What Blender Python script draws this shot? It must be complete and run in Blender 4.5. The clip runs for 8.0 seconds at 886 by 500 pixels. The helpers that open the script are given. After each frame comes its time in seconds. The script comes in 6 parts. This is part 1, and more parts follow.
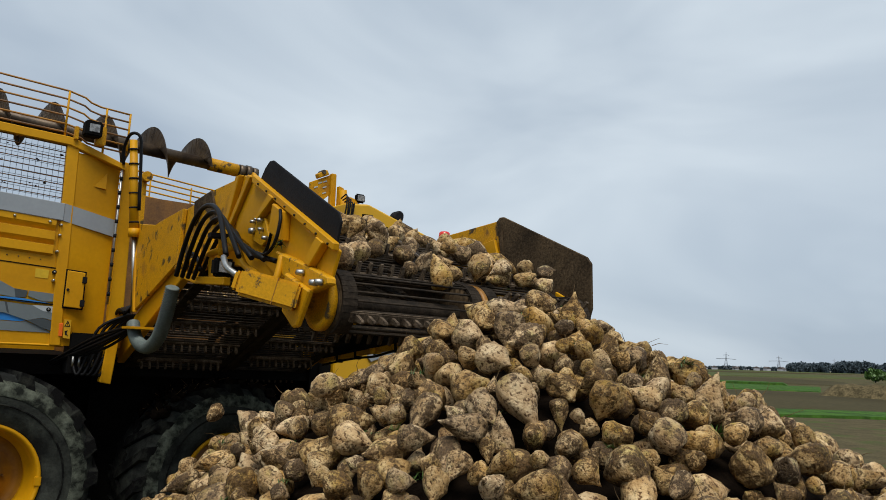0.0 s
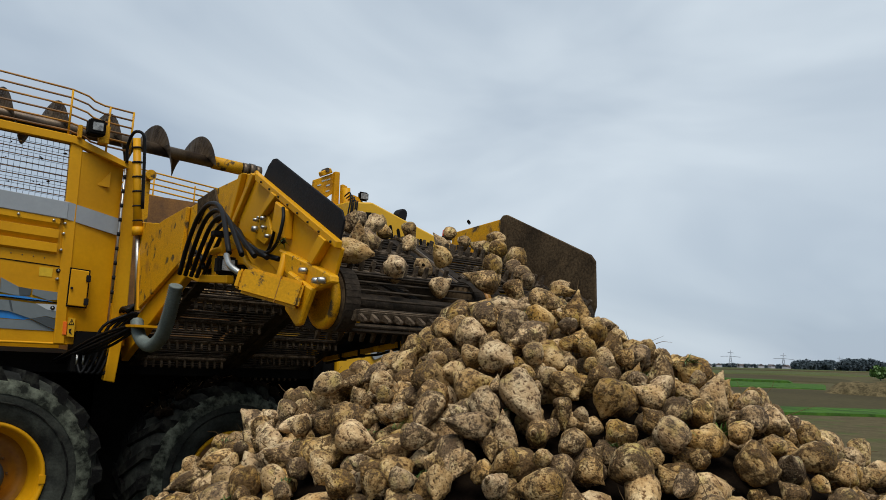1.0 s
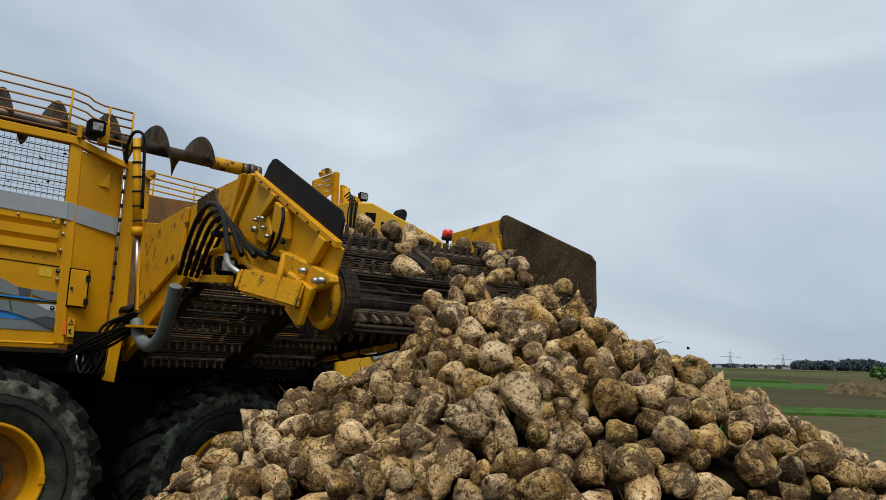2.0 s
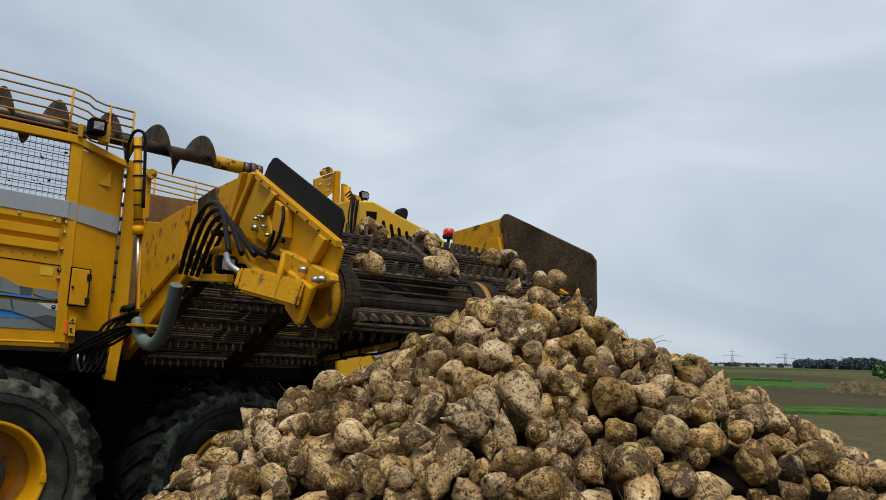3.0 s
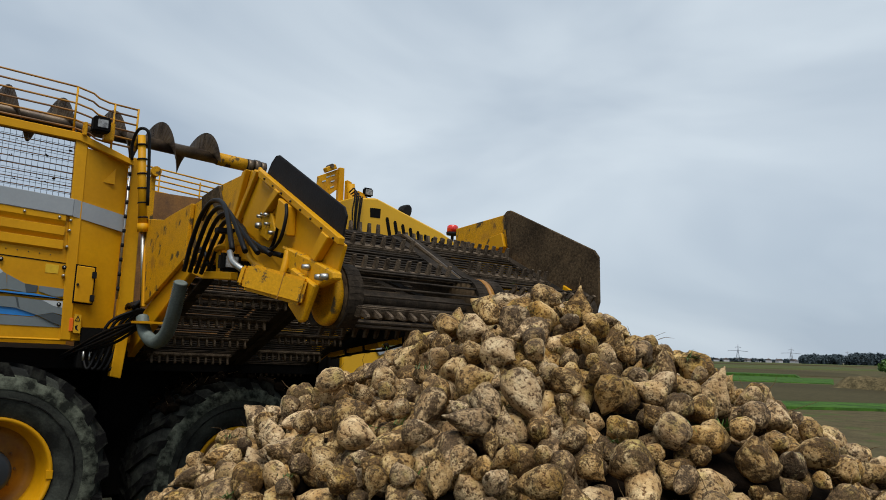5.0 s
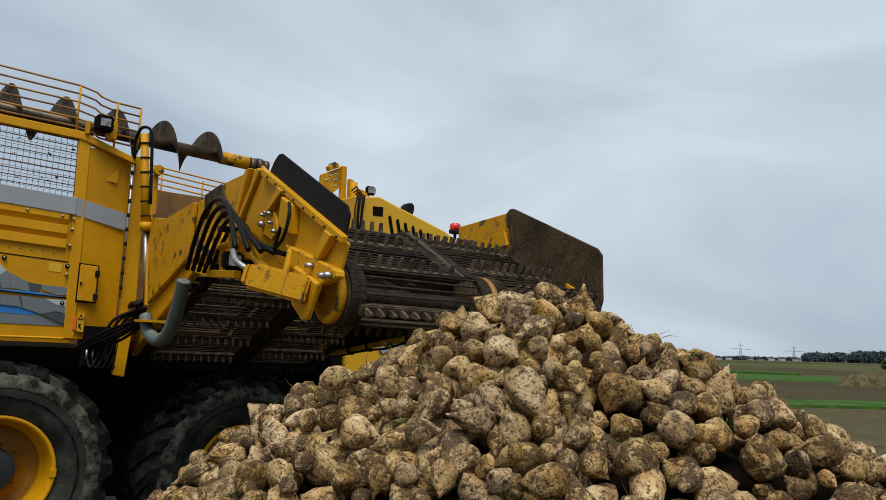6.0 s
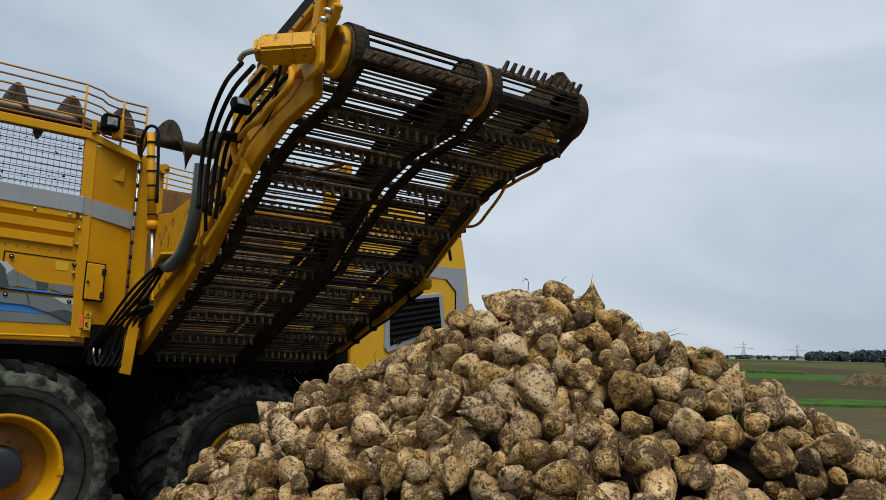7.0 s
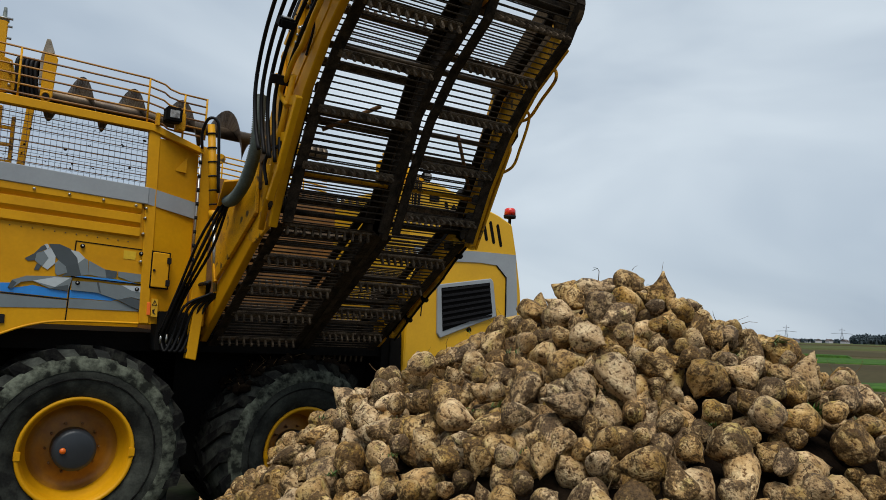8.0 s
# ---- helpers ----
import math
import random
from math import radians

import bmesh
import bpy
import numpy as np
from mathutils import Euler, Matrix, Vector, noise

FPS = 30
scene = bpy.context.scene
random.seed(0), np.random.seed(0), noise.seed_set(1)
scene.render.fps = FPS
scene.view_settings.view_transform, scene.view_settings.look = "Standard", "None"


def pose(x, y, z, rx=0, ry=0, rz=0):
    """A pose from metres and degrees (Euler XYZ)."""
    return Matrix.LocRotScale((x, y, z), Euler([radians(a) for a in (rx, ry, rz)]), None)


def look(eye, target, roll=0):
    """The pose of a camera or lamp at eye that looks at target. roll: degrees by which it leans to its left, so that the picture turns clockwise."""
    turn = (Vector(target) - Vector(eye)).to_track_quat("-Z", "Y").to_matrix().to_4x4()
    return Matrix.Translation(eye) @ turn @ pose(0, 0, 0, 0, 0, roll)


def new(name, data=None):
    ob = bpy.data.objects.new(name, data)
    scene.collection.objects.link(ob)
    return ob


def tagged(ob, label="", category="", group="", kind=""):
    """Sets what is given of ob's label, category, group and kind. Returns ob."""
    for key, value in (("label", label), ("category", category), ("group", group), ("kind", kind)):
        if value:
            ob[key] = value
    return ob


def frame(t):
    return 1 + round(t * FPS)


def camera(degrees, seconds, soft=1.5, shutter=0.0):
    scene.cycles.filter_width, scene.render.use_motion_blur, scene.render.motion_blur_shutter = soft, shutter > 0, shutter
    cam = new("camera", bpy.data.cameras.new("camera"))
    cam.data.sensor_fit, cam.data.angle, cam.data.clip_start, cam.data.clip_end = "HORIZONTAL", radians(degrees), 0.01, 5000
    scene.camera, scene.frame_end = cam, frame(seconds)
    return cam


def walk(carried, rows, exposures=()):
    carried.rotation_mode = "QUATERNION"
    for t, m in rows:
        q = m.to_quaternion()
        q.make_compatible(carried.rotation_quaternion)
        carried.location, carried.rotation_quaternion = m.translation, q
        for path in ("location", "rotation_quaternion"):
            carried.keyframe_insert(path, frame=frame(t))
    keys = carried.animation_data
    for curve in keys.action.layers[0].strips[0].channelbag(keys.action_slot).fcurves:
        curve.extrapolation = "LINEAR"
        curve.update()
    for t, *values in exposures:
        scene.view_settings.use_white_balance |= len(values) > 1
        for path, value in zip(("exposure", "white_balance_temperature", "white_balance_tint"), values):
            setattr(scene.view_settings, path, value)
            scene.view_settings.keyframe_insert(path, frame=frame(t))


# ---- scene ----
cam = camera(59.8, 8.0, soft=0.9)
METRES, EYE, TILT, LEAN, TURN = 0.35, 2.42, -4.9, 0.0, -35.5
ROWS = [
    (0.0, 0.0, 0.0, 0.0, -0.68, 12.63, -3.02),
    (0.5, 0.0082, 0.0197, 0.0021, -0.45, 12.49, -3.01),
    (1.0, 0.0122, 0.0352, 0.0077, -0.38, 12.46, -3.0),
    (1.5, 0.0009, 0.0323, 0.0064, -0.43, 12.5, -3.01),
    (3.0, 0.0422, 0.0403, 0.0099, -0.26, 12.38, -3.01),
    (3.5, 0.0389, 0.0336, 0.0179, -0.17, 12.31, -3.01),
    (4.0, 0.0569, 0.0296, 0.0257, 0.02, 12.16, -2.98),
    (4.5, 0.0797, 0.0172, 0.0276, 0.05, 12.13, -2.97),
    (6.0, 0.0648, 0.0276, 0.0304, 0.3, 11.93, -2.92),
    (6.5, 0.0096, 0.036, 0.0042, 0.3, 11.99, -2.96),
    (7.0, -0.0292, 0.0089, 0.01, 0.5, 11.84, -2.95),
    (7.5, -0.2377, -0.1048, 0.0085, 1.31, 11.32, -2.96),
    (8.0, -0.5859, -0.3218, 0.0277, 3.23, 10.48, -3.12),
]
walk(cam, [(t, pose(0, 0, EYE, TILT, LEAN, TURN) @ pose(METRES * x, METRES * y, METRES * z, 90 + pitch, roll, yaw)) for t, x, y, z, yaw, pitch, roll in ROWS])

# ---- world, sun, exposure ----
scene.view_settings.exposure = 0.0
world = bpy.data.worlds.new("overcast_sky")
scene.world = world
world.use_nodes = True
wn, wl = world.node_tree.nodes, world.node_tree.links
wn.clear()
w_out = wn.new("ShaderNodeOutputWorld")
w_bg = wn.new("ShaderNodeBackground")
w_sky = wn.new("ShaderNodeTexSky")
w_sky.sky_type, w_sky.sun_disc = "NISHITA", False
w_sky.sun_elevation, w_sky.sun_rotation = radians(62), radians(214)
w_tc = wn.new("ShaderNodeTexCoord")
w_map = wn.new("ShaderNodeMapping")
w_map.inputs["Scale"].default_value = (1.0, 1.0, 2.3)
w_map.inputs["Location"].default_value = (3.1, 1.7, 0.4)
w_noise = wn.new("ShaderNodeTexNoise")
w_noise.inputs["Scale"].default_value, w_noise.inputs["Detail"].default_value = 1.9, 4.5
w_noise.inputs["Roughness"].default_value, w_noise.inputs["Distortion"].default_value = 0.5, 0.5
w_ramp = wn.new("ShaderNodeValToRGB")
w_ramp.color_ramp.elements[0].position, w_ramp.color_ramp.elements[0].color = 0.34, (0.42, 0.505, 0.605, 1)
w_ramp.color_ramp.elements[1].position, w_ramp.color_ramp.elements[1].color = 0.72, (0.70, 0.785, 0.855, 1)
w_scale = wn.new("ShaderNodeMix")
w_scale.data_type, w_scale.blend_type = "RGBA", "MULTIPLY"
w_scale.inputs[0].default_value = 1.0
w_scale.inputs[7].default_value = (0.1, 0.1, 0.1, 1)
w_mix = wn.new("ShaderNodeMix")
w_mix.data_type = "RGBA"
w_mix.inputs[0].default_value = 0.93
wl.new(w_tc.outputs["Generated"], w_map.inputs["Vector"])
wl.new(w_map.outputs["Vector"], w_noise.inputs["Vector"])
# the cloud is thinner round one part of the sky
w_dot = wn.new("ShaderNodeVectorMath")
w_dot.operation, w_dot.inputs[1].default_value = "DOT_PRODUCT", (0.640, 0.675, 0.366)
w_near = wn.new("ShaderNodeMath")
w_near.operation, w_near.inputs[1].default_value = "MAXIMUM", 0.86
w_thin = wn.new("ShaderNodeMath")
w_thin.operation, w_thin.inputs[1].default_value = "MULTIPLY_ADD", 1.6
w_low = wn.new("ShaderNodeMath")
w_low.operation, w_low.inputs[1].default_value = "SUBTRACT", 1.376 + 0.12
wl.new(w_tc.outputs["Generated"], w_dot.inputs[0])
wl.new(w_dot.outputs["Value"], w_near.inputs[0])
wl.new(w_near.outputs[0], w_thin.inputs[0])
wl.new(w_noise.outputs["Fac"], w_thin.inputs[2])
wl.new(w_thin.outputs[0], w_low.inputs[0])
wl.new(w_low.outputs[0], w_ramp.inputs["Fac"])
wl.new(w_sky.outputs["Color"], w_scale.inputs[6])
wl.new(w_scale.outputs[2], w_mix.inputs[6])
wl.new(w_ramp.outputs["Color"], w_mix.inputs[7])
wl.new(w_mix.outputs[2], w_bg.inputs["Color"])
w_bg.inputs["Strength"].default_value = 1.0
wl.new(w_bg.outputs["Background"], w_out.inputs["Surface"])

sun = new("sun", bpy.data.lights.new("sun", "SUN"))
sun.data.energy, sun.data.angle, sun.data.color = 2.9, radians(35), (1.0, 0.955, 0.885)
sun.matrix_world = look((-4.1, -6.1, 14), (0, 0, 0))


# ---- materials ----
def material(name, base, dark, scale=6.0, low=0.4, high=0.65, rough=0.6, metal=0.0, bump=0.2, fine=60.0, vary=0.0, third=None, third_at=(0.55, 0.7), coat=0.0, island=False, gloss=0.5, specks=0.18):
    """A surface of two colours mixed by noise at two scales, with fine relief; vary shifts the value from piece to piece."""
    mat = bpy.data.materials.new(name)
    mat.use_nodes = True
    n, l = mat.node_tree.nodes, mat.node_tree.links
    b = n["Principled BSDF"]
    tc = n.new("ShaderNodeTexCoord")
    info = n.new("ShaderNodeNewGeometry" if island else "ShaderNodeObjectInfo")
    own = "Random Per Island" if island else "Random"
    shift = n.new("ShaderNodeVectorMath")
    shift.operation = "MULTIPLY_ADD"
    shift.inputs[1].default_value = (1, 1, 1)
    seed = n.new("ShaderNodeMath")
    seed.operation, seed.inputs[1].default_value = "MULTIPLY", 37.0
    l.new(info.outputs[own], seed.inputs[0])
    l.new(tc.outputs["Object"], shift.inputs[0])
    l.new(seed.outputs[0], shift.inputs[2])
    big = n.new("ShaderNodeTexNoise")
    big.inputs["Scale"].default_value, big.inputs["Detail"].default_value, big.inputs["Roughness"].default_value = scale, 5.0, 0.62
    small = n.new("ShaderNodeTexNoise")
    small.inputs["Scale"].default_value, small.inputs["Detail"].default_value = fine, 3.0
    l.new(shift.outputs[0], big.inputs["Vector"])
    l.new(shift.outputs[0], small.inputs["Vector"])
    ramp = n.new("ShaderNodeValToRGB")
    ramp.color_ramp.elements[0].position, ramp.color_ramp.elements[0].color = low, (*dark, 1)
    ramp.color_ramp.elements[1].position, ramp.color_ramp.elements[1].color = high, (*base, 1)
    l.new(big.outputs["Fac"], ramp.inputs["Fac"])
    col = ramp.outputs["Color"]
    if third:
        other = n.new("ShaderNodeTexNoise")
        other.inputs["Scale"].default_value, other.inputs["Detail"].default_value = scale * 0.6, 3.0
        off = n.new("ShaderNodeVectorMath")
        off.operation, off.inputs[1].default_value = "ADD", (7.3, 1.9, 4.1)
        l.new(shift.outputs[0], off.inputs[0])
        l.new(off.outputs[0], other.inputs["Vector"])
        r3 = n.new("ShaderNodeMapRange")
        r3.inputs[1].default_value, r3.inputs[2].default_value = third_at
        l.new(other.outputs["Fac"], r3.inputs[0])
        m3 = n.new("ShaderNodeMix")
        m3.data_type = "RGBA"
        m3.inputs[7].default_value = (*third, 1)
        l.new(r3.outputs[0], m3.inputs[0])
        l.new(col, m3.inputs[6])
        col = m3.outputs[2]
    grain = n.new("ShaderNodeMapRange")
    grain.inputs[1].default_value, grain.inputs[2].default_value, grain.inputs[3].default_value, grain.inputs[4].default_value = 0.3, 0.7, 1 - specks, 1 + specks
    l.new(small.outputs["Fac"], grain.inputs[0])
    hsv = n.new("ShaderNodeHueSaturation")
    l.new(col, hsv.inputs["Color"])
    if vary:
        vr = n.new("ShaderNodeMapRange")
        vr.inputs[3].default_value, vr.inputs[4].default_value = 1 - vary, 1 + vary
        l.new(info.outputs[own], vr.inputs[0])
        mul = n.new("ShaderNodeMath")
        mul.operation = "MULTIPLY"
        l.new(vr.outputs[0], mul.inputs[0])
        l.new(grain.outputs[0], mul.inputs[1])
        l.new(mul.outputs[0], hsv.inputs["Value"])
    else:
        l.new(grain.outputs[0], hsv.inputs["Value"])
    l.new(hsv.outputs["Color"], b.inputs["Base Color"])
    b.inputs["Roughness"].default_value, b.inputs["Metallic"].default_value = rough, metal
    b.inputs["Specular IOR Level"].default_value = gloss
    b.inputs["Coat Weight"].default_value = coat
    bp = n.new("ShaderNodeBump")
    bp.inputs["Strength"].default_value, bp.inputs["Distance"].default_value = bump, 0.01
    add = n.new("ShaderNodeMath")
    add.operation = "ADD"
    l.new(big.outputs["Fac"], add.inputs[0])
    l.new(small.outputs["Fac"], add.inputs[1])
    l.new(add.outputs[0], bp.inputs["Height"])
    l.new(bp.outputs["Normal"], b.inputs["Normal"])
    return mat


YELLOW = material("yellow_paint", (0.60, 0.292, 0.002), (0.49, 0.225, 0.002), 1.3, 0.3, 0.6, 0.5, 0, 0.03, 30, gloss=0.22, specks=0.04)
YELLOW_DIRTY = material("soiled_yellow_paint", (0.55, 0.265, 0.003), (0.075, 0.050, 0.022), 7.0, 0.37, 0.44, 0.55, 0, 0.2, 90, gloss=0.2, specks=0.22, third=(0.36, 0.17, 0.016))
YELLOW_SPECKED = material("soil_specked_yellow_paint", (0.58, 0.285, 0.003), (0.13, 0.075, 0.020), 18.0, 0.33, 0.40, 0.5, 0, 0.12, 70, gloss=0.25, specks=0.12)
YELLOW_PALE = material("engine_hood_yellow_paint", (0.66, 0.36, 0.006), (0.57, 0.31, 0.006), 1.2, 0.3, 0.6, 0.45, 0, 0.02, 30, specks=0.03)
RUST = material("rubbed_bunker_steel", (0.28, 0.13, 0.03), (0.12, 0.06, 0.025), 3.0, 0.35, 0.65, 0.55, 0.2, 0.1, 40)
GREY = material("grey_paint", (0.30, 0.33, 0.35), (0.24, 0.26, 0.28), 1.5, 0.3, 0.7, 0.45, 0, 0.03, 30, specks=0.03)
STEEL = material("soiled_belt_steel", (0.044, 0.032, 0.021), (0.011, 0.008, 0.0055), 9.0, 0.35, 0.62, 0.7, 0.0, 0.35, 70, gloss=0.15, specks=0.35)
AUGER = material("worn_auger_steel", (0.14, 0.10, 0.06), (0.05, 0.035, 0.025), 5.0, 0.35, 0.65, 0.45, 0.5, 0.1, 60)
CHROME = material("bare_steel", (0.50, 0.50, 0.48), (0.30, 0.30, 0.28), 14.0, 0.3, 0.7, 0.42, 1.0, 0.02, 50, specks=0.03)
BLACK = material("black_rubber_sheet", (0.012, 0.012, 0.014), (0.006, 0.006, 0.007), 3.0, 0.3, 0.7, 0.7, 0, 0.15, 60, gloss=0.15)
HOSE = material("black_hose_rubber", (0.006, 0.006, 0.007), (0.004, 0.004, 0.004), 5.0, 0.3, 0.7, 0.5, 0, 0.04, 60, gloss=0.15)
CONDUIT = material("grey_corrugated_plastic", (0.135, 0.165, 0.15), (0.085, 0.105, 0.095), 6.0, 0.3, 0.7, 0.6, 0, 0.05, 60)
TYRE = material("dusty_tyre_rubber", (0.009, 0.010, 0.009), (0.046, 0.051, 0.042), 3.5, 0.34, 0.60, 0.9, 0, 0.35, 50, gloss=0.2)
RUBBER_MUD = material("muddy_rubber", (0.082, 0.055, 0.030), (0.034, 0.023, 0.013), 4.0, 0.35, 0.62, 0.9, 0, 0.5, 45, third=(0.15, 0.10, 0.052), gloss=0.12, specks=0.4)
# near-black for chassis, seams and housings, and the painted-in dark under the machine
CHASSIS = material("chassis_black_and_shade", (0.006, 0.0055, 0.005), (0.003, 0.003, 0.003), 2.0, 0.3, 0.7, 0.9, 0, 0.2, 40, gloss=0.1)
SOIL = material("field_soil", (0.105, 0.088, 0.046), (0.062, 0.050, 0.027), 0.9, 0.3, 0.7, 0.95, 0, 0.6, 9.0, third=(0.065, 0.082, 0.025), third_at=(0.54, 0.64), gloss=0.03)
# near-black: soil crumbs, and shade painted into the gaps between beets
CORE = material("soil_and_gap_shade", (0.014, 0.009, 0.005), (0.006, 0.004, 0.003), 9.0, 0.3, 0.7, 0.95, 0, 0.6, 60, gloss=0.05)
GREEN = material("green_crop", (0.055, 0.125, 0.018), (0.024, 0.052, 0.013), 0.9, 0.35, 0.6, 0.9, 0, 0.5, 6.0, gloss=0.05)
DULL_GREEN = material("stubble_field", (0.085, 0.098, 0.036), (0.060, 0.068, 0.028), 0.05, 0.3, 0.7, 0.95, 0, 0.3, 2.0, gloss=0.03)
BROWN_FIELD = material("ploughed_field", (0.070, 0.060, 0.030), (0.050, 0.042, 0.022), 0.03, 0.3, 0.7, 0.95, 0, 0.3, 2.0, gloss=0.03)
TRACK = material("pale_farm_track", (0.26, 0.24, 0.20), (0.2, 0.185, 0.15), 0.2, 0.3, 0.7, 0.95, 0, 0.2, 4.0)
# distance haze is mixed into this foliage colour as blue-grey
WOOD_FAR = material("hazed_far_foliage", (0.074, 0.095, 0.106), (0.054, 0.072, 0.084), 0.05, 0.35, 0.65, 0.9, 0, 0.3, 0.5, gloss=0.03)
HOUSE = material("far_plaster", (0.48, 0.48, 0.49), (0.36, 0.36, 0.38), 0.2, 0.3, 0.7, 0.8, 0, 0.1, 3.0)
ROOF = material("far_roof_tile", (0.12, 0.10, 0.095), (0.09, 0.075, 0.07), 0.2, 0.3, 0.7, 0.8, 0, 0.1, 3.0, gloss=0.1)
BANK = material("crumbled_bank_soil", (0.135, 0.105, 0.055), (0.055, 0.045, 0.024), 1.2, 0.38, 0.62, 0.95, 0, 0.8, 6.0, gloss=0.03, specks=0.4)
# pylon grey made paler and bluer: distance haze put into the colour
PYLON = material("hazed_lattice", (0.30, 0.33, 0.37), (0.25, 0.28, 0.32), 0.5, 0.3, 0.7, 0.6, 0.2, 0.1, 3.0)
LEAF = material("beet_leaf_green", (0.07, 0.15, 0.02), (0.04, 0.08, 0.015), 12.0, 0.3, 0.7, 0.55, 0, 0.2, 60.0, vary=0.3)
PAPER_YELLOW = material("faded_paper_label", (0.62, 0.40, 0.010), (0.55, 0.34, 0.008), 5.0, 0.3, 0.7, 0.6, 0, 0.02, 40, specks=0.05)
BELT_RUBBER = material("dark_belt_rubber", (0.036, 0.027, 0.019), (0.010, 0.008, 0.006), 9.0, 0.35, 0.62, 0.85, 0, 0.4, 60, gloss=0.1, specks=0.35)
FLIGHT_MUD = material("muddy_flight_rubber", (0.125, 0.093, 0.063), (0.038, 0.027, 0.018), 14.0, 0.36, 0.6, 0.8, 0.0, 0.5, 80, gloss=0.12, specks=0.4)
BLUE = material("blue_decal", (0.02, 0.21, 0.60), (0.02, 0.18, 0.5), 2.0, 0.3, 0.7, 0.35, 0, 0.02, 30, specks=0.03)
DECAL_DARK = material("dark_grey_decal", (0.055, 0.068, 0.075), (0.045, 0.055, 0.06), 2.0, 0.3, 0.7, 0.4, 0, 0.02, 30, specks=0.03)
DECAL_MID = material("mid_grey_decal", (0.16, 0.19, 0.20), (0.13, 0.155, 0.165), 2.0, 0.3, 0.7, 0.4, 0, 0.02, 30, specks=0.03)
DECAL_PALE = material("pale_grey_decal", (0.45, 0.50, 0.52), (0.38, 0.42, 0.44), 2.0, 0.3, 0.7, 0.4, 0, 0.02, 30, specks=0.03)
ORANGE = material("orange_plastic", (0.85, 0.16, 0.01), (0.7, 0.12, 0.01), 4.0, 0.3, 0.7, 0.35, 0, 0.02, 30, specks=0.03)
RED = material("red_beacon_lens", (0.75, 0.03, 0.015), (0.55, 0.02, 0.01), 6.0, 0.3, 0.7, 0.2, 0, 0.02, 30, coat=0.5)
LENS = material("lamp_lens", (0.30, 0.31, 0.31), (0.12, 0.12, 0.12), 30.0, 0.4, 0.6, 0.2, 0, 0.1, 90)
HUB = material("dark_hub_paint", (0.035, 0.042, 0.05), (0.025, 0.03, 0.035), 4.0, 0.3, 0.7, 0.4, 0.2, 0.03, 40, specks=0.03)
MESH_WIRE = material("dark_galvanised_wire", (0.06, 0.06, 0.06), (0.03, 0.03, 0.03), 20.0, 0.3, 0.7, 0.6, 0.5, 0.1, 60)
LUG = material("dusty_tyre_lug", (0.006, 0.006, 0.006), (0.022, 0.023, 0.019), 7.0, 0.38, 0.52, 0.95, 0, 0.3, 50, gloss=0.1)
OCHRE = material("dark_ochre_paint", (0.40, 0.175, 0.008), (0.24, 0.100, 0.010), 4.0, 0.35, 0.65, 0.5, 0, 0.1, 40, specks=0.06)
DUST = material("dust_on_tyre_shoulder", (0.115, 0.128, 0.098), (0.014, 0.016, 0.013), 8.0, 0.42, 0.64, 0.95, 0, 0.3, 40, gloss=0.1)
PADDLE = material("weathered_pale_rubber", (0.30, 0.27, 0.22), (0.17, 0.145, 0.11), 9.0, 0.35, 0.65, 0.8, 0, 0.3, 60)
STRAW = material("dry_root_fibre", (0.16, 0.105, 0.05), (0.08, 0.05, 0.025), 20.0, 0.3, 0.7, 0.9, 0, 0.1, 80, gloss=0.1)


